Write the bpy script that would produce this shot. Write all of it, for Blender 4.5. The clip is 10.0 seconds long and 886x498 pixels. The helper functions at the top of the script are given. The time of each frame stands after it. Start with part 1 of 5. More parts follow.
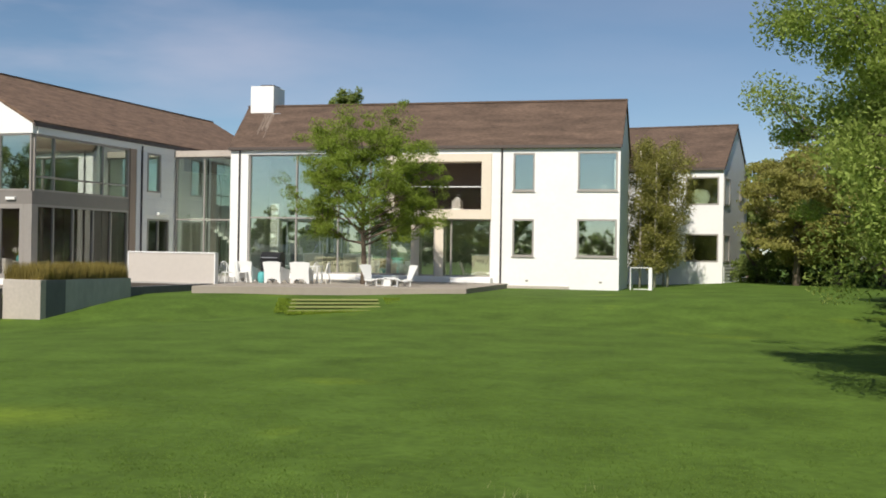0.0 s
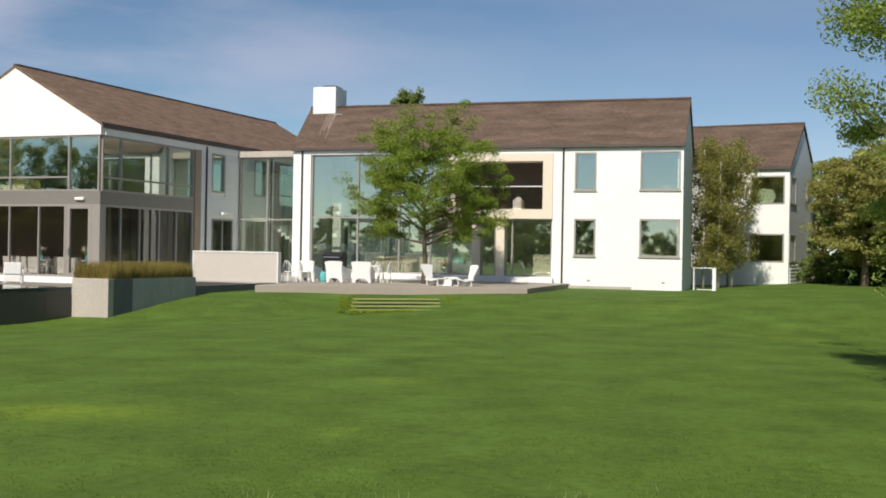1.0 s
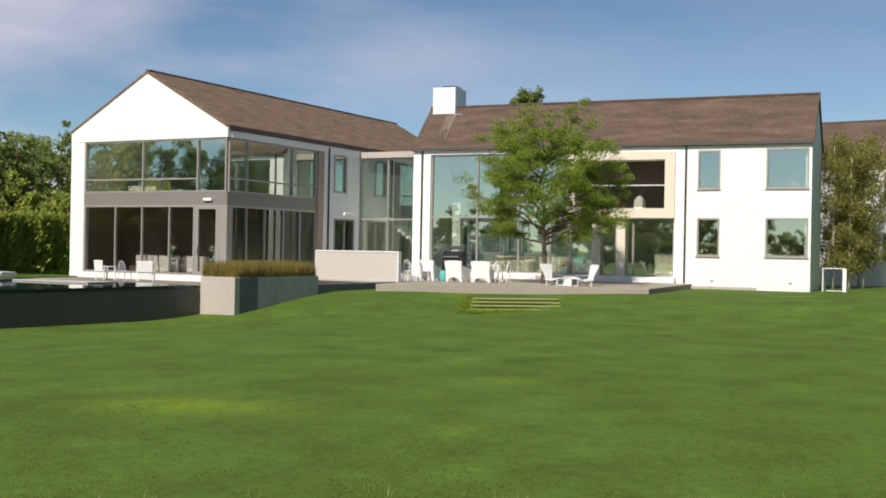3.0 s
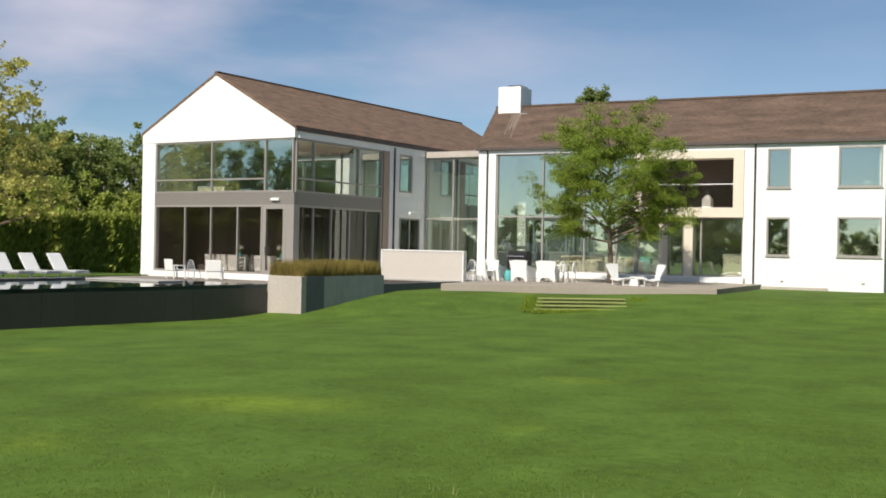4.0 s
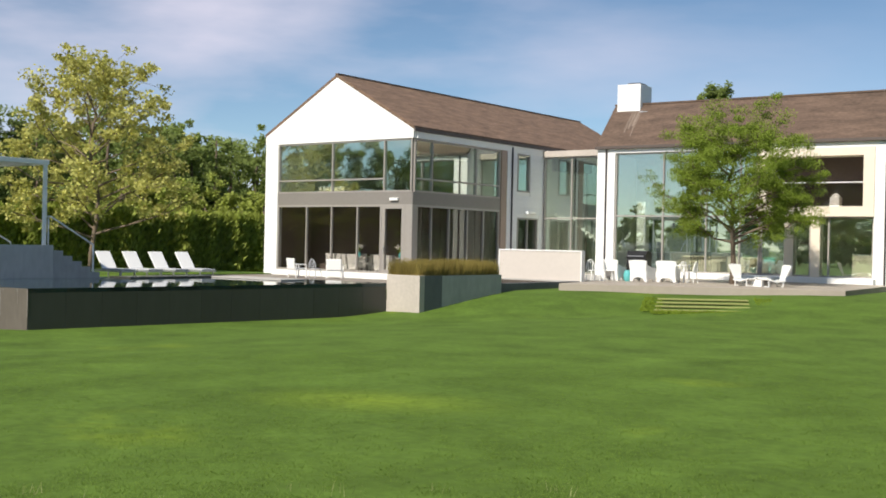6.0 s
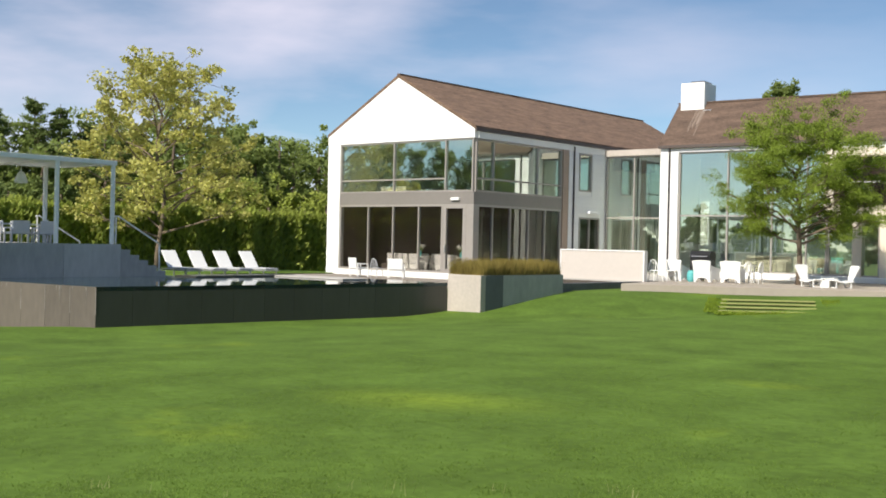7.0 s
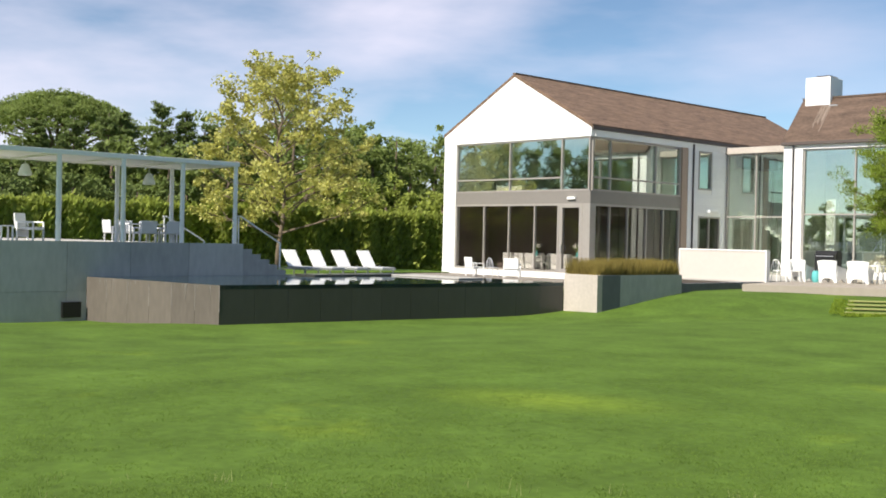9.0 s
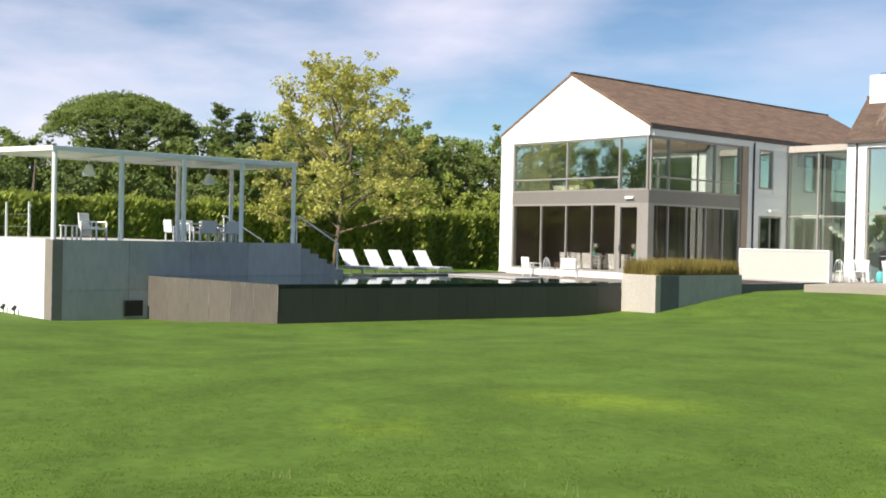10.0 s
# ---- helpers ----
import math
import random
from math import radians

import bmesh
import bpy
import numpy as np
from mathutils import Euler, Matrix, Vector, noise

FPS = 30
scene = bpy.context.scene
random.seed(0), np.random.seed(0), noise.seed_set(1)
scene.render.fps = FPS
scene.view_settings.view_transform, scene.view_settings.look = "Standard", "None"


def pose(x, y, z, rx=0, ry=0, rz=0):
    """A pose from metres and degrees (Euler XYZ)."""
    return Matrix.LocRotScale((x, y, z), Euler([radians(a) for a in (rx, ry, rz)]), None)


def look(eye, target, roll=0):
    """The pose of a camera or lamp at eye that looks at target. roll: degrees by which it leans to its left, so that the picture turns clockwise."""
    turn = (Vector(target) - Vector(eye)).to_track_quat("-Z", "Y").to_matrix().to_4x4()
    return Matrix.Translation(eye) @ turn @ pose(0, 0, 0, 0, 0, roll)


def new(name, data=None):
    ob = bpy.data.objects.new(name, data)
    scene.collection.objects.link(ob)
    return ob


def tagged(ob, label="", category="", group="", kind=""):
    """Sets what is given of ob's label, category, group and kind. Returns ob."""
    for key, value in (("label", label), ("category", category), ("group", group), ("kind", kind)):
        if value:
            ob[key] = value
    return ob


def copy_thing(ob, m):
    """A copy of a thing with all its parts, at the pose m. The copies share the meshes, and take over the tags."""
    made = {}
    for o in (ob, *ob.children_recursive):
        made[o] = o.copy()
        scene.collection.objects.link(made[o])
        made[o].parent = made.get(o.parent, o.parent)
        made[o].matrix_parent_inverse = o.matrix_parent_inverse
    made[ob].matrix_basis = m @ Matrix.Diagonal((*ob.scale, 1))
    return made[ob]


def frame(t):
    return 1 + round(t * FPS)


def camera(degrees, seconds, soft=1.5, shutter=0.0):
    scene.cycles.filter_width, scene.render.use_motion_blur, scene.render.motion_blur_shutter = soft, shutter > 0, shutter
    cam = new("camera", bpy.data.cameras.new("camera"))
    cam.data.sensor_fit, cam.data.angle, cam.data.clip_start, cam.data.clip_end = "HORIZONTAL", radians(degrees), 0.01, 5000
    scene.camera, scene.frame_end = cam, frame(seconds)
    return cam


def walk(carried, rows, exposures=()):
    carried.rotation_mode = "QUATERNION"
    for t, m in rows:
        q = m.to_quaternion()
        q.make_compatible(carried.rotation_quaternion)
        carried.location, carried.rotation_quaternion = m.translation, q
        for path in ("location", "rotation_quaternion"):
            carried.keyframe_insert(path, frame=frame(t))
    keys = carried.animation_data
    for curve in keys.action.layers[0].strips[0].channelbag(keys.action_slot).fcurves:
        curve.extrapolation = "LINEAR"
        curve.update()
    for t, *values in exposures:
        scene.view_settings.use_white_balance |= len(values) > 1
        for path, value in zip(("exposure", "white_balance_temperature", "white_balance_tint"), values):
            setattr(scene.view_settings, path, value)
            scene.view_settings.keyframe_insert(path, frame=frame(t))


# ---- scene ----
cam = camera(43.8, 10.0, soft=1.8)
EYE = 2.15
ROWS = [
    (0.0, 18.487, 0.172, 0.948),
    (0.5, 20.056, 0.137, 0.973),
    (1.0, 21.657, 0.105, 1.014),
    (1.5, 23.251, 0.078, 1.027),
    (2.0, 24.845, 0.040, 1.043),
    (3.5, 29.487, -0.071, 1.092),
    (4.0, 31.234, -0.119, 1.120),
    (4.5, 32.724, -0.147, 1.112),
    (5.0, 34.339, -0.188, 1.146),
    (5.5, 35.867, -0.226, 1.167),
    (7.0, 40.520, -0.348, 1.276),
    (7.5, 42.255, -0.387, 1.292),
    (8.0, 43.744, -0.429, 1.289),
    (8.5, 45.220, -0.471, 1.286),
    (9.0, 46.533, -0.508, 1.258),
    (9.5, 47.976, -0.550, 1.286),
    (10.0, 49.481, -0.586, 1.282),
]
walk(cam, [(t, Matrix.Translation((0, 0, EYE)) @ pose(0, 0, 0, 0, 0, yaw) @ pose(0, 0, 0, 90 + pitch, 0, 0) @ pose(0, 0, 0, 0, 0, roll))
           for t, yaw, pitch, roll in ROWS],
     [(0.0, 0.11), (2.0, 0.10), (3.5, 0.17), (5.5, 0.35), (10.0, 0.70)])

# ---- world and sun ----
SUN_EL, SUN_AZ = 43.0, 180.0      # azimuth clockwise from +y
sun_dir = Vector((math.sin(radians(SUN_AZ)) * math.cos(radians(SUN_EL)), math.cos(radians(SUN_AZ)) * math.cos(radians(SUN_EL)), math.sin(radians(SUN_EL))))
world = bpy.data.worlds.new("sky")
scene.world = world
world.use_nodes = True
wn, wl = world.node_tree.nodes, world.node_tree.links
wn.clear()
w_out = wn.new("ShaderNodeOutputWorld")
w_bg = wn.new("ShaderNodeBackground")
w_bg.inputs[1].default_value = 0.093
w_sky = wn.new("ShaderNodeTexSky")
w_sky.sky_type = "NISHITA"
w_sky.sun_disc = False
w_sky.sun_elevation, w_sky.sun_rotation = radians(SUN_EL), radians(SUN_AZ)
w_sky.air_density, w_sky.dust_density, w_sky.ozone_density = 0.75, 0.1, 3.0
w_co = wn.new("ShaderNodeTexCoord")
w_map = wn.new("ShaderNodeMapping")
w_map.inputs["Rotation"].default_value = (0, radians(-12), radians(20))
w_map.inputs["Scale"].default_value = (1.6, 2.2, 7.0)
w_no = wn.new("ShaderNodeTexNoise")
w_no.inputs["Scale"].default_value, w_no.inputs["Detail"].default_value, w_no.inputs["Roughness"].default_value = 1.3, 6.0, 0.5
w_ra = wn.new("ShaderNodeValToRGB")
w_ra.color_ramp.elements[0].position, w_ra.color_ramp.elements[1].position = 0.40, 0.70
w_ra.color_ramp.elements[1].color = (0.8, 0.8, 0.8, 1)
w_mix = wn.new("ShaderNodeMix")
w_mix.data_type = "RGBA"
w_mix.inputs["B"].default_value = (6.9, 6.5, 7.5, 1)
wl.new(w_co.outputs["Generated"], w_map.inputs["Vector"])
wl.new(w_map.outputs[0], w_no.inputs["Vector"])
wl.new(w_no.outputs[0], w_ra.inputs[0])
w_sep, w_bank, w_mul = wn.new("ShaderNodeSeparateXYZ"), wn.new("ShaderNodeMapRange"), wn.new("ShaderNodeMath")
w_bank.inputs[1].default_value, w_bank.inputs[2].default_value = -0.28, -0.72     # a cloud bank thickening towards -x
w_bank.inputs[3].default_value, w_bank.inputs[4].default_value = 0.2, 1.15
w_mul.operation, w_mul.use_clamp = "MULTIPLY", True
wl.new(w_co.outputs["Generated"], w_sep.inputs[0])
wl.new(w_sep.outputs[0], w_bank.inputs[0])
wl.new(w_bank.outputs[0], w_mul.inputs[0])
wl.new(w_ra.outputs[0], w_mul.inputs[1])
wl.new(w_mul.outputs[0], w_mix.inputs["Factor"])
w_tint = wn.new("ShaderNodeVectorMath")
w_tint.operation = "MULTIPLY"
w_tint.inputs[1].default_value = (0.865, 0.875, 0.83)
wl.new(w_sky.outputs[0], w_tint.inputs[0])
wl.new(w_tint.outputs[0], w_mix.inputs["A"])
wl.new(w_mix.outputs["Result"], w_bg.inputs[0])
wl.new(w_bg.outputs[0], w_out.inputs[0])
sun_data = bpy.data.lights.new("sun", "SUN")
sun_data.energy, sun_data.angle, sun_data.color = 4.6, radians(0.5), (1.0, 0.93, 0.82)
sun = new("sun", sun_data)
sun.matrix_world = look((0, 0, 60), Vector((0, 0, 60)) - sun_dir)


# ---- materials ----
def mat(name, col, rough=0.6, metal=0.0, var=0.12, scale=6.0, fine=60.0, bump=0.02, stretch=(1, 1, 1), spec=0.5, translucent=0.0, island=0.0, per_object=0.0):
    m = bpy.data.materials.new(name)
    m.use_nodes = True
    n, l = m.node_tree.nodes, m.node_tree.links
    b = n["Principled BSDF"]
    co = n.new("ShaderNodeTexCoord")
    mp = n.new("ShaderNodeMapping")
    mp.inputs["Scale"].default_value = stretch
    l.new(co.outputs["Object"], mp.inputs["Vector"])
    big, small = n.new("ShaderNodeTexNoise"), n.new("ShaderNodeTexNoise")
    big.inputs["Scale"].default_value, big.inputs["Detail"].default_value = scale / 10, 4
    small.inputs["Scale"].default_value, small.inputs["Detail"].default_value = fine / 10, 5
    for s in (big, small):
        l.new(mp.outputs[0], s.inputs["Vector"])
    add = n.new("ShaderNodeMath")
    add.operation = "ADD"
    l.new(big.outputs[0], add.inputs[0])
    l.new(small.outputs[0], add.inputs[1])
    value = add.outputs[0]
    if island or per_object:
        src = n.new("ShaderNodeNewGeometry").outputs["Random Per Island"] if island else n.new("ShaderNodeObjectInfo").outputs["Random"]
        mul = n.new("ShaderNodeMath")
        mul.operation = "MULTIPLY_ADD"
        mul.inputs[1].default_value = island or per_object
        l.new(src, mul.inputs[0])
        l.new(value, mul.inputs[2])
        value = mul.outputs[0]
    mr = n.new("ShaderNodeMapRange")
    extra = island or per_object
    mr.inputs[1].default_value, mr.inputs[2].default_value = 0.55, 1.45 + extra
    mr.inputs[3].default_value, mr.inputs[4].default_value = 1 - var, 1 + var
    l.new(value, mr.inputs[0])
    sc = n.new("ShaderNodeVectorMath")
    sc.operation = "SCALE"
    sc.inputs[0].default_value = col
    l.new(mr.outputs[0], sc.inputs["Scale"])
    l.new(sc.outputs[0], b.inputs["Base Color"])
    b.inputs["Roughness"].default_value, b.inputs["Metallic"].default_value, b.inputs["Specular IOR Level"].default_value = rough, metal, spec
    if bump:
        bp = n.new("ShaderNodeBump")
        bp.inputs["Strength"].default_value, bp.inputs["Distance"].default_value = 0.6, bump
        l.new(small.outputs[0], bp.inputs["Height"])
        l.new(bp.outputs[0], b.inputs["Normal"])
    if translucent:
        tr, mx = n.new("ShaderNodeBsdfTranslucent"), n.new("ShaderNodeMixShader")
        mx.inputs[0].default_value = translucent
        l.new(sc.outputs[0], tr.inputs[0])
        l.new(b.outputs[0], mx.inputs[1])
        l.new(tr.outputs[0], mx.inputs[2])
        l.new(mx.outputs[0], n["Material Output"].inputs[0])
    return m


def glass_mat(name, tint, reflect):
    m = bpy.data.materials.new(name)
    m.use_nodes = True
    n, l = m.node_tree.nodes, m.node_tree.links
    n.remove(n["Principled BSDF"])
    tr, gl, mx, fr = n.new("ShaderNodeBsdfTransparent"), n.new("ShaderNodeBsdfGlossy"), n.new("ShaderNodeMixShader"), n.new("ShaderNodeLayerWeight")
    tr.inputs[0].default_value = (*tint, 1)
    gl.inputs[0].default_value, gl.inputs[1].default_value = (0.92, 0.98, 0.90, 1), 0.015
    fr.inputs[0].default_value = 0.5
    pw = n.new("ShaderNodeMath")
    pw.operation = "POWER"
    pw.inputs[1].default_value = 5.0
    l.new(fr.outputs["Facing"], pw.inputs[0])
    ad = n.new("ShaderNodeMath")
    ad.operation, ad.use_clamp = "ADD", True
    ad.inputs[1].default_value = reflect
    wv, bp = n.new("ShaderNodeTexNoise"), n.new("ShaderNodeBump")
    wv.inputs["Scale"].default_value = 0.7
    bp.inputs["Strength"].default_value, bp.inputs["Distance"].default_value = 0.15, 0.02
    l.new(wv.outputs[0], bp.inputs["Height"])
    l.new(bp.outputs[0], gl.inputs["Normal"])
    l.new(pw.outputs[0], ad.inputs[0])
    l.new(ad.outputs[0], mx.inputs[0])
    l.new(tr.outputs[0], mx.inputs[1])
    l.new(gl.outputs[0], mx.inputs[2])
    l.new(mx.outputs[0], n["Material Output"].inputs[0])
    return m


M_WHITE = mat("white_paint", (0.83, 0.825, 0.81), 0.6, var=0.05, bump=0.004)
M_SIDING = mat("white_siding", (0.78, 0.78, 0.78), 0.6, var=0.07, bump=0.004, per_object=0.4)
M_CREAM = mat("cream_panel", (0.74, 0.65, 0.53), 0.6, var=0.06, bump=0.004)
M_ROOF = mat("weathered_shingles", (0.17, 0.108, 0.072), 0.85, var=0.75, scale=14, fine=60, bump=0.05, stretch=(0.7, 0.7, 7))
M_GUTTER = mat("brown_gutter_metal", (0.10, 0.078, 0.068), 0.5, 0.2, var=0.1, bump=0)
M_ROOF_OLD = mat("darkened_shingles", (0.108, 0.071, 0.051), 0.9, var=0.65, scale=9, fine=70, bump=0.05, stretch=(0.7, 0.7, 4))
M_TRIM = mat("grey_window_metal", (0.37, 0.34, 0.31), 0.45, 0.3, var=0.08, bump=0)
M_BAND = mat("grey_floor_band", (0.24, 0.22, 0.20), 0.5, 0.2, var=0.08, bump=0.002)
M_DARK = mat("dark_edge_metal", (0.06, 0.05, 0.05), 0.5, 0.3, bump=0)
M_GLASS = glass_mat("green_glass", (0.84, 0.90, 0.85), 0.38)
M_GLASS_DARK = glass_mat("smoky_glass", (0.72, 0.70, 0.68), 0.07)
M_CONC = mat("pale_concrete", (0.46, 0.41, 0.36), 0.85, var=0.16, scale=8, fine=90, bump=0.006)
# concrete with the shade of +x faces put into its colour
M_SHADESLATE = mat("shade_dark_concrete", (0.13, 0.135, 0.145), 0.7, var=0.2, scale=6, fine=60, bump=0.006, stretch=(1, 1, 0.5))
M_SLATE = mat("grey_concrete", (0.36, 0.35, 0.34), 0.8, var=0.18, scale=6, fine=60, bump=0.006, stretch=(1, 1, 0.5))
# pool tile, lighter copy: the sun on the short wall is in the colour
M_TILE_SUNLIT = mat("dry_sunlit_stone_tile", (0.115, 0.098, 0.08), 0.8, var=0.35, scale=12, fine=60, bump=0.006, stretch=(1, 1, 0.4), per_object=0.5)
M_WOOD = mat("tan_timber_lining", (0.36, 0.27, 0.21), 0.6, var=0.2, scale=8, fine=60, bump=0.003, stretch=(6, 6, 0.5))
# pool tile, wet and glossy, with the long wall's shade in the colour
M_TILE = mat("wet_shade_dark_stone_tile", (0.046, 0.047, 0.042), 0.3, var=0.2, scale=8, fine=50, bump=0.004, stretch=(1, 1, 0.3), per_object=0.5)
M_PAVE_WARM = mat("warm_dark_paving", (0.23, 0.20, 0.17), 0.8, var=0.15, bump=0.004)
M_PAVE = mat("terrace_paving", (0.42, 0.40, 0.37), 0.8, var=0.1, bump=0.004, per_object=0.3)
M_DECK = mat("grey_deck", (0.35, 0.305, 0.255), 0.8, var=0.12, bump=0.004, per_object=0.4)
M_GRASS = mat("lawn", (0.086, 0.145, 0.0235), 0.9, var=0.35, scale=9.0, fine=70, bump=0.015, spec=0.1)


def lawn_patches(m):
    """Broad yellower patches and mown tone over the lawn's own grain."""
    n, l = m.node_tree.nodes, m.node_tree.links
    b = n["Principled BSDF"]
    old = b.inputs["Base Color"].links[0].from_socket
    co, no, ra, mx = n.new("ShaderNodeTexCoord"), n.new("ShaderNodeTexNoise"), n.new("ShaderNodeValToRGB"), n.new("ShaderNodeMix")
    no.inputs["Scale"].default_value, no.inputs["Detail"].default_value, no.inputs["Roughness"].default_value = 0.22, 6, 0.65
    ra.color_ramp.elements[0].position, ra.color_ramp.elements[1].position = 0.60, 0.84
    mx.data_type, mx.blend_type = "RGBA", "MULTIPLY"
    mx.inputs["B"].default_value = (2.15, 1.7, 0.8, 1)
    l.new(co.outputs["Object"], no.inputs["Vector"])
    l.new(no.outputs[0], ra.inputs[0])
    # one worn, yellower streak across the middle of the lawn
    mp, gr, st = n.new("ShaderNodeMapping"), n.new("ShaderNodeTexGradient"), n.new("ShaderNodeMath")
    mp.vector_type, gr.gradient_type = "TEXTURE", "SPHERICAL"
    mp.inputs["Location"].default_value = (-9.86, 11.45, 0)
    mp.inputs["Rotation"].default_value = (0, 0, radians(21.5))
    mp.inputs["Scale"].default_value = (2.13, 1.3, 6)
    st.operation, st.use_clamp = "MULTIPLY_ADD", True
    l.new(co.outputs["Object"], mp.inputs["Vector"])
    l.new(mp.outputs[0], gr.inputs[0])
    l.new(gr.outputs[1], st.inputs[0])
    l.new(no.outputs[0], st.inputs[1])
    l.new(ra.outputs[0], st.inputs[2])
    l.new(st.outputs[0], mx.inputs["Factor"])
    l.new(old, mx.inputs["A"])
    n2, mr, sc = n.new("ShaderNodeTexNoise"), n.new("ShaderNodeMapRange"), n.new("ShaderNodeVectorMath")
    n2.inputs["Scale"].default_value, n2.inputs["Detail"].default_value, n2.inputs["Roughness"].default_value = 0.55, 5, 0.6
    mr.inputs[1].default_value, mr.inputs[2].default_value, mr.inputs[3].default_value, mr.inputs[4].default_value = 0.3, 0.7, 0.8, 1.16
    sc.operation = "SCALE"
    l.new(co.outputs["Object"], n2.inputs["Vector"])
    l.new(n2.outputs[0], mr.inputs[0])
    l.new(mx.outputs["Result"], sc.inputs[0])
    l.new(mr.outputs[0], sc.inputs["Scale"])
    l.new(sc.outputs[0], b.inputs["Base Color"])


lawn_patches(M_GRASS)
M_BLADE = mat("grass_blade", (0.155, 0.24, 0.042), 0.7, var=0.35, scale=3.0, bump=0, spec=0.2, translucent=0.45, island=0.5)
M_STALK = mat("pale_seed_stalks", (0.38, 0.40, 0.17), 0.7, var=0.3, bump=0, spec=0.2, translucent=0.4, island=0.6)
M_INT = mat("interior_plaster", (0.62, 0.62, 0.58), 0.8, var=0.04, bump=0)
# dimness of the rooms behind glass, put into the wall colour
M_INT_DARK = mat("dim_interior_brown", (0.13, 0.10, 0.095), 0.6, var=0.2, bump=0)
M_INT_GREY = mat("grey_green_reflection_band", (0.15, 0.18, 0.18), 0.7, var=0.12, bump=0)
M_FLOOR = mat("pale_wood_floor", (0.5, 0.43, 0.35), 0.5, var=0.12, bump=0)
M_BARK = mat("bark", (0.16, 0.12, 0.085), 0.9, var=0.35, scale=20, fine=150, bump=0.03)
M_BIRCH = mat("pale_birch_bark", (0.46, 0.42, 0.36), 0.85, var=0.4, scale=20, fine=120, bump=0.01)
M_LEAF = mat("young_tree_leaves", (0.20, 0.27, 0.034), 0.6, var=0.5, bump=0, spec=0.25, translucent=0.35, island=0.9)
M_LEAF_Y = mat("yellow_green_leaves", (0.55, 0.53, 0.165), 0.6, var=0.45, bump=0, spec=0.25, translucent=0.4, island=0.9)
M_LEAF_D = mat("dark_leaves", (0.22, 0.28, 0.075), 0.6, var=0.5, bump=0, spec=0.25, translucent=0.5, island=0.9)
M_LEAF_C = mat("cedar_sprays", (0.15, 0.20, 0.06), 0.7, var=0.5, bump=0, spec=0.2, translucent=0.35, island=0.9)
M_LEAF_B = mat("birch_leaves", (0.33, 0.32, 0.09), 0.6, var=0.4, bump=0, spec=0.25, translucent=0.5, island=0.9)
M_HEDGE = mat("hedge_leaves", (0.345, 0.40, 0.085), 0.6, var=0.5, bump=0, spec=0.2, translucent=0.45, island=0.9)
M_REED = mat("ornamental_grass_blades", (0.27, 0.215, 0.065), 0.8, var=0.65, bump=0, spec=0.1, translucent=0.3, island=0.9)
M_CHAIR = mat("white_resin", (0.8, 0.8, 0.78), 0.4, var=0.03, bump=0)
M_MESHCH = mat("pale_mesh_fabric", (0.68, 0.69, 0.71), 0.7, var=0.06, bump=0.002)
M_GREYCH = mat("grey_mesh_fabric", (0.45, 0.46, 0.48), 0.7, var=0.06, bump=0.002)
M_TEAL = mat("turquoise_glaze", (0.12, 0.45, 0.45), 0.3, var=0.1, bump=0)
M_BLACK = mat("black_metal", (0.02, 0.02, 0.02), 0.4, 0.2, bump=0)
M_WATER = mat("pool_water", (0.02, 0.04, 0.045), 0.03, var=0.1, bump=0.0015, scale=20, fine=40)
M_STEEL = mat("brushed_steel", (0.6, 0.6, 0.6), 0.35, 0.8, var=0.05, bump=0)
M_INFILL = mat("shade_dark_infill", (0.06, 0.045, 0.03), 0.95, var=0.3, bump=0.03)
M_PANEL = mat("off_white_panel", (0.56, 0.51, 0.46), 0.6, var=0.05, bump=0.002)
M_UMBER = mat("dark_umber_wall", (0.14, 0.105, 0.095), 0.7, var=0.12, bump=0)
M_STAIN = mat("mineral_streak", (0.17, 0.155, 0.14), 0.6, var=0.5, scale=60, fine=120, bump=0)
M_FORM = mat("formed_concrete", (0.42, 0.41, 0.395), 0.8, var=0.28, scale=10, fine=60, bump=0.006, stretch=(1, 1, 0.4), per_object=0.5)
M_STREAK = mat("pale_roof_streak", (0.19, 0.145, 0.115), 0.8, var=0.4, scale=30, fine=90, bump=0)
M_LEAF_G = mat("bright_leaves", (0.34, 0.42, 0.10), 0.6, var=0.5, bump=0, spec=0.25, translucent=0.5, island=0.9)
M_CUSH = mat("green_cushion", (0.58, 0.62, 0.48), 0.9, var=0.1, bump=0.003)


# ---- helpers of this scene ----
def link_mesh(name, bm, material, parent=None, label=""):
    me = bpy.data.meshes.new(name)
    bm.to_mesh(me)
    bm.free()
    me.materials.append(material)
    ob = new(name, me)
    if parent is not None:
        ob.parent = parent
    if label:
        ob["label"] = label
    return ob


part = link_mesh


def add_box(bm, x0, x1, y0, y1, z0, z1, bevel=0.0):
    r = bmesh.ops.create_cube(bm, size=1.0, matrix=Matrix.Translation(((x0 + x1) / 2, (y0 + y1) / 2, (z0 + z1) / 2)) @ Matrix.Diagonal((abs(x1 - x0), abs(y1 - y0), abs(z1 - z0), 1)))
    if bevel:
        es = {e for v in r["verts"] for e in v.link_edges}
        bmesh.ops.bevel(bm, geom=list(es), offset=bevel, segments=2, affect="EDGES", profile=0.5)
    return r["verts"]


def box(x0, x1, y0, y1, z0, z1, bevel=0.0):
    bm = bmesh.new()
    add_box(bm, x0, x1, y0, y1, z0, z1, bevel)
    return bm


def boxes(*dims):
    bm = bmesh.new()
    for d in dims:
        add_box(bm, *d)
    return bm


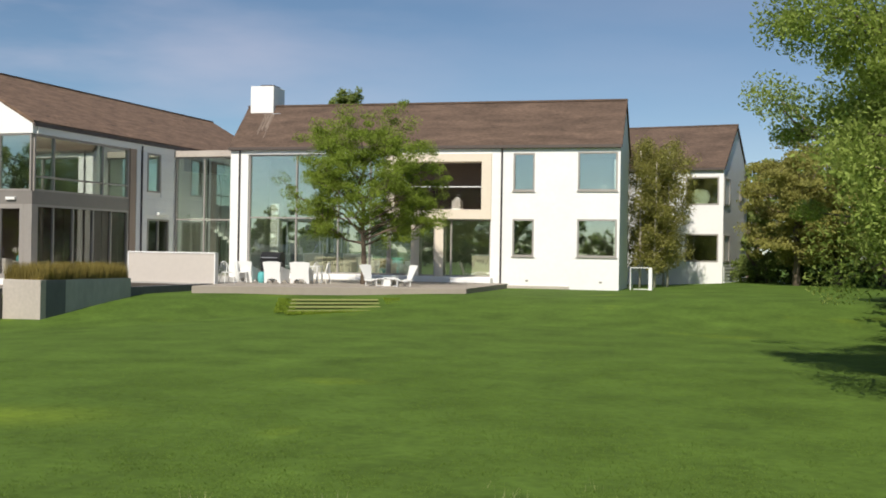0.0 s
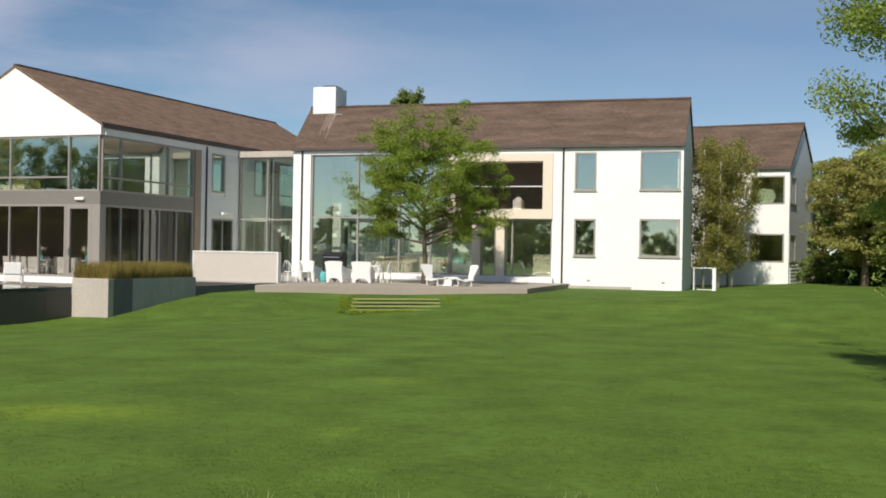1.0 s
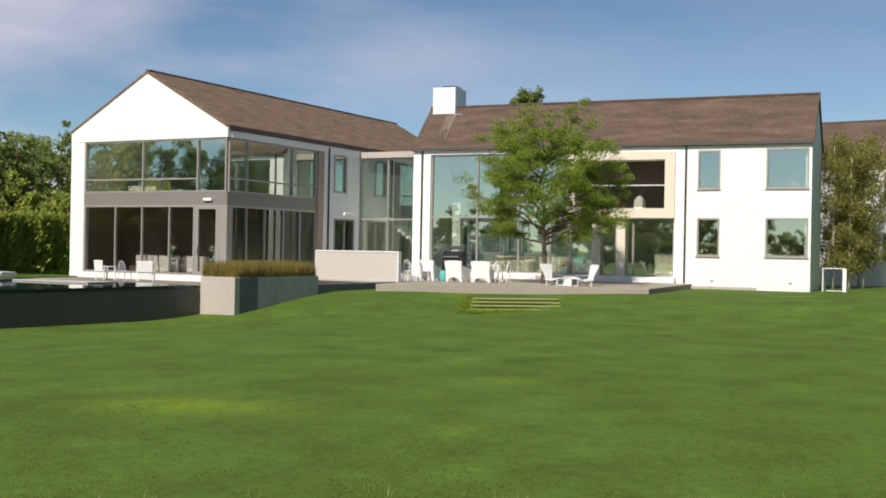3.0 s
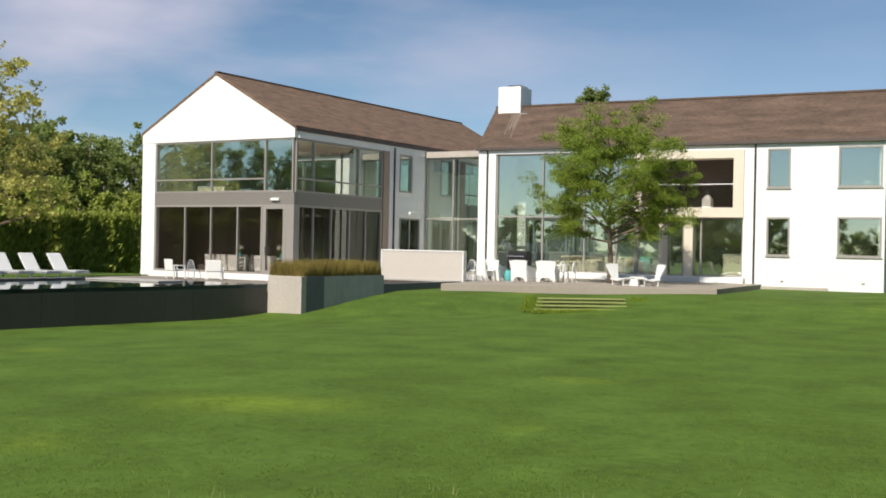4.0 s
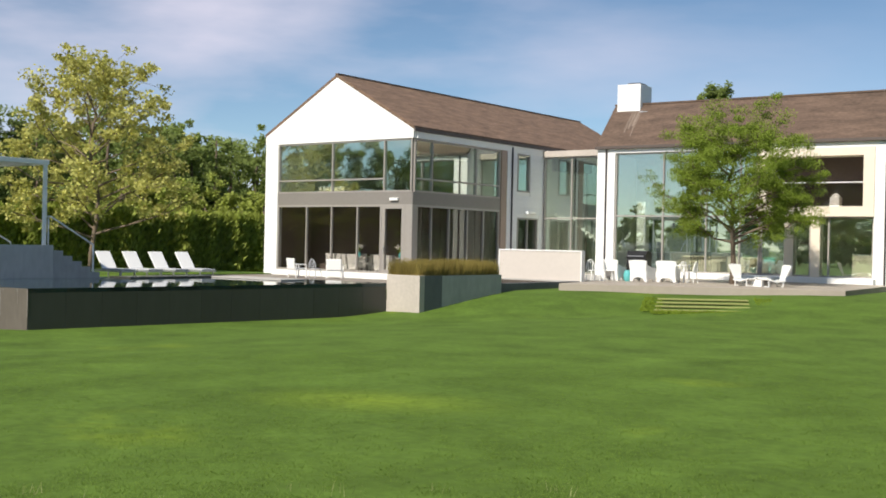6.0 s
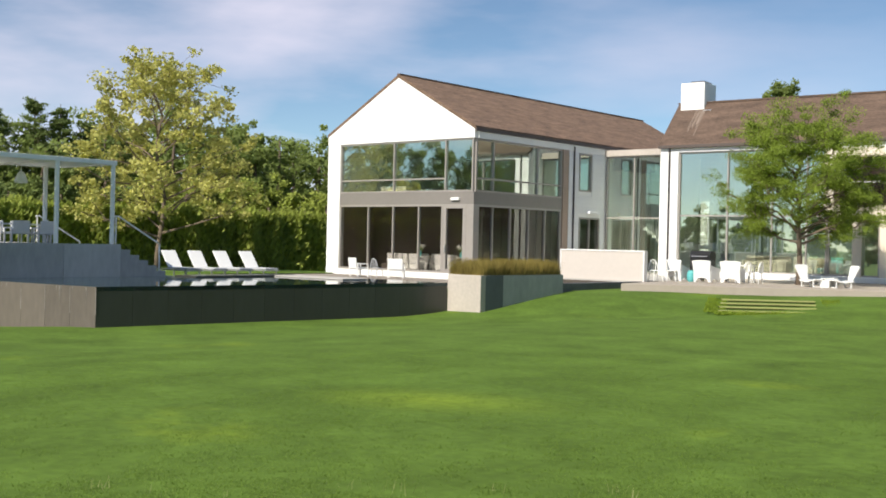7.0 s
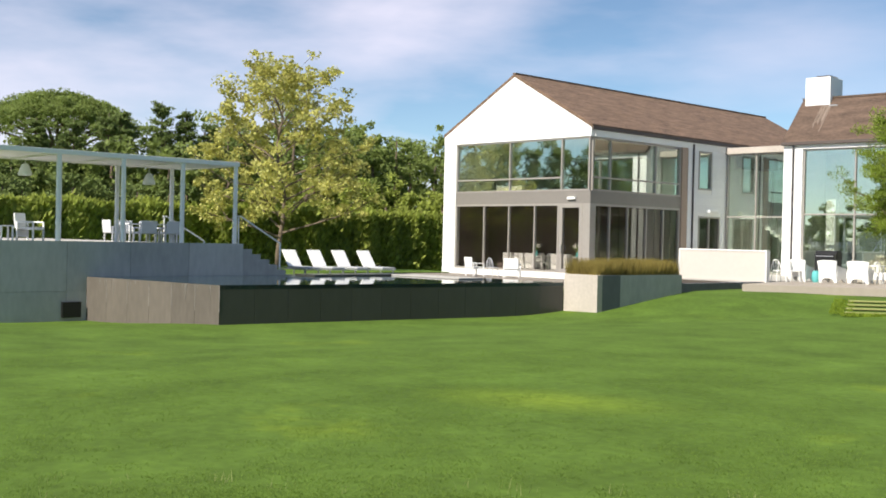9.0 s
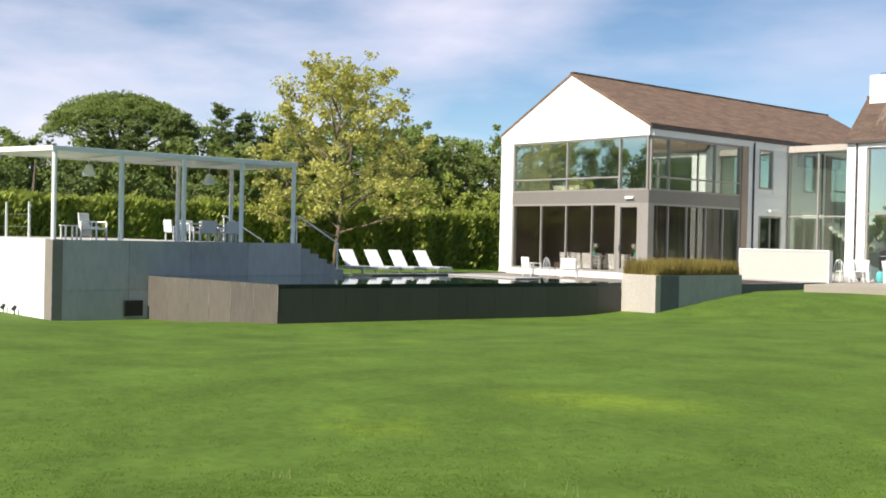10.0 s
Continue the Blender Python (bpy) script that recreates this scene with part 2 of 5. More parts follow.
def prism(points, axis, a0, a1):
    """Extrude a closed outline; the outline's two numbers are the other two axes in order."""
    bm = bmesh.new()

    def place(p, a):
        return {"x": (a, p[0], p[1]), "y": (p[0], a, p[1]), "z": (p[0], p[1], a)}[axis]
    lo = [bm.verts.new(place(p, a0)) for p in points]
    hi = [bm.verts.new(place(p, a1)) for p in points]
    bm.faces.new(lo)
    bm.faces.new(hi[::-1])
    for i in range(len(points)):
        j = (i + 1) % len(points)
        bm.faces.new((lo[i], hi[i], hi[j], lo[j]))
    bmesh.ops.recalc_face_normals(bm, faces=bm.faces)
    return bm


def add_tube(bm, path, radii, sides=7):
    """A tapered tube along a polyline."""
    rings = []
    for i, p in enumerate(path):
        p = Vector(p)
        d = (Vector(path[min(i + 1, len(path) - 1)]) - Vector(path[max(i - 1, 0)])).normalized()
        u = d.cross(Vector((0.31, 0.95, 0.05))).normalized()
        v = d.cross(u)
        rings.append([bm.verts.new(p + (u * math.cos(a) + v * math.sin(a)) * radii[i]) for a in (2 * math.pi * k / sides for k in range(sides))])
    for a, b in zip(rings, rings[1:]):
        for k in range(sides):
            bm.faces.new((a[k], a[(k + 1) % sides], b[(k + 1) % sides], b[k]))
    bm.faces.new(rings[0][::-1])
    bm.faces.new(rings[-1])


def tube(path, radii, sides=7):
    bm = bmesh.new()
    add_tube(bm, path, radii if isinstance(radii, (list, tuple)) else [radii] * len(path), sides)
    return bm


def thing(name, x=0, y=0, z=0, rz=0, label="", category="", group="", kind=""):
    ob = new(name)
    ob.empty_display_size = 0.2
    ob.matrix_basis = pose(x, y, z, 0, 0, rz)
    return tagged(ob, label, category, group, kind)


def quads_mesh(name, verts, faces, material, parent=None):
    me = bpy.data.meshes.new(name)
    me.from_pydata(verts, [], faces)
    me.materials.append(material)
    ob = new(name, me)
    if parent is not None:
        ob.parent = parent
    return ob


def leaf_cloud(name, centres, material, parent, per, spread, size, rng, flat=0.5, slim=1.0):
    """Many small folded leaves scattered round the given centres."""
    c = np.repeat(np.asarray(centres, float), per, axis=0)
    n = len(c)
    s = np.repeat(np.asarray(spread, float) if np.ndim(spread) else np.full(len(centres), spread), per)
    off = rng.normal(size=(n, 3))
    off *= (rng.random(n) ** 0.5 / np.linalg.norm(off, axis=1))[:, None]
    pos = c + off * s[:, None] * np.array([1, 1, flat + 0.3])
    # blades turn their faces towards the light
    nv = rng.normal(size=(n, 3)) + np.array([0.0, -0.6, 1.0])
    d = np.cross(nv, rng.normal(size=(n, 3)))
    d /= np.linalg.norm(d, axis=1)[:, None]
    w = np.cross(nv, d)
    w /= np.linalg.norm(w, axis=1)[:, None]
    L = (size * (0.6 + 0.8 * rng.random(n)))[:, None]
    q = np.stack([pos - d * L * .5, pos + w * L * .3 * slim, pos + d * L * .5, pos - w * L * .3 * slim], 1).reshape(-1, 3)
    faces = np.arange(n * 4).reshape(-1, 4)
    return quads_mesh(name, q.tolist(), faces.tolist(), material, parent)


def lawn_z(x, y):
    """Height of the ground: flat lawn, a bank up to the house, lower beside the pool."""
    def sm(a, b, v):
        k = min(1, max(0, (v - a) / (b - a)))
        return k * k * (3 - 2 * k)
    k = sm(-16.0, -21.0, x)
    rise = sm(30.8 - 4.3 * k, 41.0 - 5.0 * k, y) * sm(-27.0, -24.2, x)
    top = 0.36 + 0.08 * sm(-18, -21, x) + 0.16 * sm(-20, -12, x) + 0.2 * sm(-9, -3, x)
    base = -0.34 * sm(-14, -24, x) * sm(4, 14, y) - 0.3 * sm(-25.5, -32, x) * sm(4, 14, y)
    return base * (1 - rise) + top * rise + 0.03 * math.sin(x * 0.21 + y * 0.13)


# ---- ground ----
def build_ground():
    xs = sorted(set(list(np.linspace(-60, 40, 126)) + list(np.linspace(-2500, -60, 12)) + list(np.linspace(40, 2500, 12))))
    ys = sorted(set(list(np.linspace(-10, 75, 108)) + list(np.linspace(-2500, -10, 12)) + list(np.linspace(75, 3000, 12))))
    verts = [(x, y, lawn_z(x, y)) for y in ys for x in xs]
    w = len(xs)
    faces = [(j * w + i, j * w + i + 1, (j + 1) * w + i + 1, (j + 1) * w + i) for j in range(len(ys) - 1) for i in range(w - 1)]
    g = quads_mesh("ground", verts, faces, M_GRASS)
    for p in g.data.polygons:
        p.use_smooth = True
    tagged(g, "wide mown green lawn rising gently towards the house", "lawn", kind="structure")


build_ground()


# ---- buildings ----
def window_unit(parent, axis, plane, a0, a1, z0, z1, frame=0.08, depth=0.12, glass=None, name="window", mullions=(), transoms=(), label="", transom_end=None):
    """A framed window facing -y (axis 'y') or +x (axis 'x'); glass sits a little behind the face."""
    out = -1 if axis == "y" else 1

    def bx(b0, b1, c0, c1, d0, d1):
        p0, p1 = sorted((plane + out * d0, plane + out * d1))
        return (b0, b1, p0, p1, c0, c1) if axis == "y" else (p0, p1, b0, b1, c0, c1)
    f = frame
    w = part(name, boxes(bx(a0, a1, z1 - f, z1, -depth, 0.02), bx(a0, a1, z0, z0 + f, -depth, 0.03),
                         bx(a0, a0 + f, z0 + f, z1 - f, -depth, 0.02), bx(a1 - f, a1, z0 + f, z1 - f, -depth, 0.02)), M_TRIM, parent, label)
    w.name = name
    cuts = [a0 + f] + list(mullions) + [a1 - f]
    for m in mullions:
        part("mullion", box(*bx(m - 0.035, m + 0.035, z0 + f, z1 - f, -depth + 0.01, 0.012)), M_TRIM, w)
    for t in transoms:
        part("transom", box(*bx(a0 + f, transom_end or a1 - f, t - 0.035, t + 0.035, -depth + 0.012, 0.01)), M_TRIM, w)
    for c0, c1 in zip(cuts, cuts[1:]):
        g = part("pane", box(*bx(c0, c1, z0 + f, z1 - f, -depth * 0.6 - 0.012, -depth * 0.6)), glass or M_GLASS, w)
        g.visible_shadow = False
    return w


def wall_with_holes(axis, p0, p1, a0, a1, z0, z1, holes):
    """A solid wall slab pierced by rectangular openings (b0, b1, c0, c1)."""
    avals = sorted({a0, a1, *[v for h in holes for v in h[:2]]})
    zvals = sorted({z0, z1, *[v for h in holes for v in h[2:]]})
    bm = bmesh.new()
    for i in range(len(avals) - 1):
        col = []
        for k in range(len(zvals) - 1):
            am, zm = (avals[i] + avals[i + 1]) / 2, (zvals[k] + zvals[k + 1]) / 2
            solid = not any(h[0] < am < h[1] and h[2] < zm < h[3] for h in holes)
            if solid and col and col[-1][1] == zvals[k]:
                col[-1][1] = zvals[k + 1]
            elif solid:
                col.append([zvals[k], zvals[k + 1]])
        for c0, c1 in col:
            add_box(bm, *((avals[i], avals[i + 1], p0, p1, c0, c1) if axis == "y" else (p0, p1, avals[i], avals[i + 1], c0, c1)))
    bmesh.ops.remove_doubles(bm, verts=bm.verts, dist=1e-5)
    return bm


def gable_roof(parent, x0, x1, y0, y1, eave, ridge, along, over=0.12, thick=0.16, cover=None):
    """Two sloping slabs; along is the ridge's axis."""
    for side in (0, 1):
        if along == "x":
            ym = (y0 + y1) / 2
            ye = y0 - over if side == 0 else y1 + over
            e = eave - over * (ridge - eave) / (ym - y0)
            pts = [(ye, e), (ym, ridge), (ym, ridge + thick), (ye, e + thick)]
            bm = prism(pts, "x", x0 - 0.08, x1 + 0.08)
        else:
            xm = (x0 + x1) / 2
            xe = x0 - over if side == 0 else x1 + over
            e = eave - over * (ridge - eave) / (xm - x0)
            pts = [(xe, e), (xm, ridge), (xm, ridge + thick), (xe, e + thick)]
            bm = prism(pts, "y", y0 - 0.06, y1 + 0.06)
        part("roof_slope", bm, cover or M_ROOF, parent, "weathered brown shingle roof slope")
    if along == "x":
        part("gutter", box(x0 - 0.08, x1 + 0.08, y0 - over - 0.07, y0 - over, eave - 0.10, eave + 0.04), M_GUTTER, parent)
        part("ridge_cap", box(x0 - 0.09, x1 + 0.09, ym - 0.1, ym + 0.1, ridge + thick - 0.05, ridge + thick + 0.04), cover or M_ROOF, parent)
    else:
        part("gutter", box(x1 + over, x1 + over + 0.07, y0 - 0.06, y1, eave - 0.12, eave + 0.04), M_GUTTER, parent)
        part("ridge_cap", box(xm - 0.1, xm + 0.1, y0 - 0.07, y1 + 0.07, ridge + thick - 0.05, ridge + thick + 0.04), cover or M_ROOF, parent)


def lap_siding(parent, axis, plane, a0, a1, z0, z1, holes, step=0.19):
    z = z0
    while z < z1 - 0.02:
        zt = min(z + step, z1)
        spans = [(a0, a1)]
        for h in holes:
            if h[2] < zt - 0.01 and h[3] > z + 0.01:
                spans = [s for b in spans for s in ((b[0], min(b[1], h[0])), (max(b[0], h[1]), b[1])) if s[1] - s[0] > 0.02]
        for s0, s1 in spans:
            pts = [(plane, z), (plane + 0.045, z), (plane + 0.008, zt), (plane, zt)] if axis == "x" else [(plane, z), (plane - 0.028, z), (plane - 0.008, zt), (plane, zt)]
            part("board", prism([(p[0], p[1]) for p in pts], "y" if axis == "x" else "x", s0, s1), M_SIDING, parent)
        z = zt


FLOOR = 0.68       # ground floor level
HOUSE_TURN = 4.0   # the main block stands a little turned from the wing


def main_house():
    h = thing("main_house", label="white two-storey house block with brown shingle roof and large glazing", category="house")
    h.matrix_basis = Matrix.Translation((-28.3, 50.1, 0)) @ pose(0, 0, 0, 0, 0, HOUSE_TURN) @ Matrix.Translation((28.3, -50.1, 0))
    x0, x1, y0, y1, ev, rg = -28.3, -8.48, 50.1, 54.7, 7.29, 9.58
    ym = (y0 + y1) / 2
    big = (-27.32, -19.81, 0.98, 6.98)
    bal = (-19.81, -14.64, 3.78, 6.95)
    sli = (-19.81, -14.64, 0.98, 3.78)
    wins = [(-13.57, -12.53, 5.14, 6.96), (-13.57, -12.53, 2.02, 3.80), (-10.47, -8.60, 5.16, 7.0), (-10.47, -8.60, 2.04, 3.82)]
    part("front_wall", wall_with_holes("y", y0, y0 + 0.3, x0, x1, 0.3, ev, [big, bal, sli] + wins), M_WHITE, h)
    for x in (x0, x1 - 0.3):
        part("end_wall", prism([(y0 + 0.3, 0.3), (y1, 0.3), (y1, ev), (ym, rg - 0.07), (y0 + 0.3, ev + 0.2)], "x", x, x + 0.3), M_WHITE, h)
    part("back_wall", box(x0 + 0.3, x1 - 0.3, y1 - 0.3, y1, 0.3, ev), M_INT, h)
    # added dark band: dim room and reflected tree line put into colour
    for q in (-27.6, -25.0, -22.4):
        part("reflection_dark_band", box(q, q + 2.56, y1 - 0.36, y1 - 0.304, 0.97, 3.72), M_INT_GREY, h, "added dark grey-green band painting the dim room and reflected tree line")
    part("ground_slab", box(x0 + 0.3, x1 - 0.3, y0 + 0.3, y1 - 0.3, 0.3, 0.96), M_FLOOR, h)
    part("upper_slab", box(-19.7, x1 - 0.3, y0 + 0.3, y1 - 0.3, 3.8, 4.0), M_INT, h)
    part("attic_slab", box(x0 + 0.3, x1 - 0.3, y0 + 0.3, y1 - 0.3, 7.06, 7.18), M_INT, h)
    part("inner_wall", box(-14.2, -14.05, y0 + 0.3, y1 - 0.3, 0.96, 7.06), M_INT, h)
    gable_roof(h, x0, x1, y0, y1, ev, rg, "x", cover=M_ROOF_OLD)
    ch = part("chimney", box(-28.12, -26.82, 52.0, 53.5, 7.6, 10.76, 0.02), M_WHITE, h, "white square chimney")
    part("chimney_cap", box(-27.65, -26.95, 52.2, 53.2, 10.76, 10.85), M_DARK, ch)
    part("flashing", box(-26.82, -26.4, 51.9, 52.4, rg - 0.32, rg - 0.28), M_STEEL, ch)
    k = (rg - ev) / ((y1 - y0) / 2)
    rng = np.random.default_rng(17)
    for i in range(7):
        xa, w = -27.25 + 0.085 * i + 0.03 * rng.random(), 0.03 + 0.05 * rng.random()
        ya, yb = 50.35 + 0.9 * rng.random(), 51.97
        part("lichen_streak", prism([(ya, ev + (ya - y0) * k + 0.163), (yb, ev + (yb - y0) * k + 0.163), (yb, ev + (yb - y0) * k + 0.17), (ya, ev + (ya - y0) * k + 0.17)], "x", xa, xa + w), M_STREAK, ch)
    for x in (-27.78, -14.12):
        part("downpipe", tube([(x, y0 - 0.06, 0.7), (x, y0 - 0.06, ev - 0.05)], 0.045), M_DARK, h)
    window_unit(h, "y", y0 + 0.12, *big, mullions=(-24.72, -22.47, -20.8), transoms=(3.77,), label="tall double-height green-tinted window wall")
    for w in wins:
        u = window_unit(h, "y", y0 + 0.02, *w, label="grey framed square window")
        part("sill", box(w[0] - 0.04, w[1] + 0.04, y0 - 0.06, y0 + 0.0, w[2] - 0.05, w[2] - 0.005), M_TRIM, u)
    # balcony surround, cream, standing proud of the wall
    fr = part("balcony_surround", boxes((-19.95, -14.62, y0 - 0.10, y0 + 0.9, 6.56, 6.94), (-19.95, -14.62, y0 - 0.10, y0 + 0.9, 3.78, 4.24),
                                        (-15.10, -14.62, y0 - 0.10, y0 + 0.9, 4.24, 6.56), (-19.95, -19.5, y0 - 0.10, y0 + 0.9, 4.24, 6.56)), M_CREAM, h, "cream box frame round the recessed balcony")
    part("rail", tube([(-19.5, y0 + 0.05, 5.34), (-15.1, y0 + 0.05, 5.34)], 0.035), M_STEEL, fr)
    rp = part("rail_glass", box(-19.5, -15.1, y0 + 0.04, y0 + 0.055, 4.29, 5.28), M_GLASS_DARK, fr)
    rp.visible_shadow = False
    part("balcony_back", box(-19.5, -15.1, y0 + 2.4, y0 + 2.5, 4.02, 7.04), M_UMBER, fr)
    window_unit(h, "y", y0 + 0.2, *sli, mullions=(-18.53, -17.48, -16.64), name="sliding_door", label="tall sliding glass doors")
    for x in (-18.62, -17.4):
        part("door_leaf", box(x, x + 0.42, y0 - 0.02, y0 + 0.06, 0.98, 3.62), M_CREAM, h)
    part("plinth", box(-27.3, -14.5, y0 - 0.5, y0, 0.6, 0.96), M_WHITE, h)
    part("ledge", box(-14.5, -10.8, y0 - 0.06, y0, 0.38, 0.62), M_CONC, h)
    for x in (-12.9, -9.4):
        part("vent", box(x, x + 0.14, y0 - 0.02, y0, 0.82, 0.9), M_TRIM, h)
    return h


main_house()


def wing():
    h = thing("glass_wing", label="white gabled house wing with two-storey glass corner and brown shingle roof", category="house")
    x0, x1, y0, y1, ev, rg = -42.2, -32.35, 40.0, 63.4, 7.5, 10.25
    xm = (x0 + x1) / 2
    part("gable_panel", prism([(x0, 7.08), (x1, 7.08), (x1, ev), (xm, rg), (x0, ev)], "y", y0 - 0.05, y0 + 0.25), M_WHITE, h, "white triangular gable")
    part("side_wall", box(x0, x0 + 0.9, y0 - 0.03, y0 + 0.3, FLOOR, 7.08), M_WHITE, h)
    part("side_wall", box(x0, x0 + 0.3, y0 + 0.3, y1, 0.5, 7.4), M_WHITE, h)
    holes = [(48.75, 49.93, 5.0, 7.0), (48.8, 50.78, FLOOR, 3.63)]
    part("siding_wall", wall_with_holes("x", x1 - 0.3, x1, 48.25, y1, 0.5, 7.1, holes), M_WHITE, h)
    part("wall_end", box(x1 - 0.3, x1 + 0.03, 47.25, 47.75, 0.5, 7.08), M_WOOD, h, "tan timber wall end beside the glazing")
    part("column", box(x1 - 0.3, x1 + 0.02, 47.8, 48.25, 0.5, 7.08), M_SIDING, h)
    part("fascia", box(x1 - 0.3, x1 + 0.04, y0 + 0.25, y1, 7.08, 7.42), M_WHITE, h)
    part("downpipe", tube([(x1 + 0.06, 48.2, 0.9), (x1 + 0.06, 48.2, 7.3)], 0.05), M_DARK, h)
    part("back_wall", box(x0 + 0.3, x1 - 0.3, y1 - 0.3, y1, 0.5, 7.4), M_INT, h)
    part("ground_slab", box(x0, x1, y0 - 0.05, y1, 0.2, FLOOR), M_WHITE, h)
    part("upper_slab", box(x0 + 0.9, x1 - 0.14, y0 + 0.12, y1 - 0.3, 4.0, 4.3), M_INT, h)
    part("attic_slab", box(x0 + 0.3, x1 - 0.3, y0 + 0.25, y1 - 0.3, 7.09, 7.2), M_INT, h)
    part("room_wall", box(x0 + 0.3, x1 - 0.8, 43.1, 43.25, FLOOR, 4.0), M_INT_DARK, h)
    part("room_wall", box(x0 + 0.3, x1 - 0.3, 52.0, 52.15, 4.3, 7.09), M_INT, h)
    # partitions and lining added so the ground floor looks dim through the glass
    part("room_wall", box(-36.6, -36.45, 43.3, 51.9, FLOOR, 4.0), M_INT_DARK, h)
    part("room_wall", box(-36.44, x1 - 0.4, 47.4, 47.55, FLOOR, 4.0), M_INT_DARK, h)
    part("dim_wall_lining", box(x0 + 0.3, x0 + 0.34, y0 + 0.32, 43.1, FLOOR, 4.0), M_INT_DARK, h)
    part("band", box(x0 + 0.9, x1 - 0.02, y0, y0 + 0.12, 3.97, 4.56), M_BAND, h, "grey floor band")
    part("band", box(x1 - 0.14, x1 - 0.02, y0 + 0.12, 47.25, 3.97, 4.56), M_BAND, h, "grey floor band")
    window_unit(h, "y", y0 + 0.02, x0 + 0.9, x1 - 0.1, 4.56, 7.08, mullions=(-37.53, -34.16), transoms=(5.2,), transom_end=-34.16, label="upper green-tinted glazing reflecting trees")
    window_unit(h, "y", y0 + 0.02, x0 + 0.9, -34.25, FLOOR, 3.97, frame=0.1, mullions=(-39.25, -37.53, -35.82), glass=M_GLASS_DARK, name="sliding_door", label="floor-height sliding glass doors")
    d = window_unit(h, "y", y0 + 0.0, -34.22, -32.8, FLOOR, 3.97, frame=0.2, glass=M_GLASS_DARK, name="terrace_door", label="grey framed glass terrace door")
    part("door_handle", box(-34.06, -34.0, y0 - 0.1, y0 - 0.02, 1.7, 2.0), M_STEEL, d)
    part("corner_post", box(-32.8, -32.36, y0 - 0.01, y0 + 0.3, FLOOR, 3.97), M_TRIM, h)
    part("step_lamp", box(-33.7, -33.2, y0 - 0.12, y0, 4.15, 4.28, 0.02), M_CHAIR, h)
    window_unit(h, "x", x1 - 0.04, y0 + 0.14, 47.2, 4.56, 7.06, mullions=(41.5, 45.1), transoms=(5.2,), label="upper side glazing")
    window_unit(h, "x", x1 - 0.04, y0 + 0.32, 47.2, FLOOR, 3.97, frame=0.1, mullions=(41.5, 42.9, 44.4, 45.8), glass=M_GLASS_DARK, name="sliding_door", label="tall side glass doors")
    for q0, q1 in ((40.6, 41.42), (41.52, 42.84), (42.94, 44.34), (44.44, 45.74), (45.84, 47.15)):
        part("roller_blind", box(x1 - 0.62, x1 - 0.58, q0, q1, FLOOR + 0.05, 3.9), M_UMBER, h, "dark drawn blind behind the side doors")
    window_unit(h, "x", x1 + 0.02, *holes[0], label="narrow grey framed window")
    window_unit(h, "x", x1 + 0.02, *holes[1], mullions=(49.8,), glass=M_GLASS_DARK, name="entrance_door", label="dark glazed double door")
    lap_siding(h, "x", x1, 48.3, 51.2, 0.6, 7.05, [(48.68, 50.0, 4.93, 7.05), (48.7, 50.9, 0, 3.72)])
    part("wall_lamp", box(x1, x1 + 0.25, 49.5, 50.3, 3.82, 3.98, 0.03), M_CHAIR, h)
    gable_roof(h, x0, x1, y0, y1, ev, rg, "y", over=0.06)
    return h


wing()


def link():
    h = thing("glass_link", label="flat-roofed glass link between the two house blocks", category="house")
    y0 = 51.25
    part("link_roof", box(-32.33, -28.3, y0 - 0.05, 56.0, 7.0, 7.32), M_CONC, h, "grey metal roof edge")
    part("link_floor", box(-32.33, -28.3, y0, 56.0, 0.4, FLOOR), M_FLOOR, h)
    window_unit(h, "y", 55.9, -32.3, -28.32, FLOOR, 7.0, mullions=(-30.56,), transoms=(3.67,), label="rear glazed link wall")
    window_unit(h, "y", y0 + 0.1, -32.3, -28.32, FLOOR, 7.0, mullions=(-30.56,), transoms=(3.67,), label="double-height glazed link wall")
    part("landing", box(-32.2, -31.0, 52.6, 54.8, 3.6, 3.8), M_WHITE, h, "white landing slab")
    # dark box added to paint the dim recess at the top left
    part("dim_recess_box", box(-32.2, -31.3, 52.0, 54.8, 6.3, 6.98), M_INT_DARK, h, "added dark box for the dim recess under the ceiling")
    for i in range(9):
        part("stair_step", box(-31.6 + 0.28 * i, -31.3 + 0.28 * i, 53.2, 54.4, 3.4 - 0.19 * i, 3.58 - 0.19 * i), M_WHITE, h)
    return h


link()


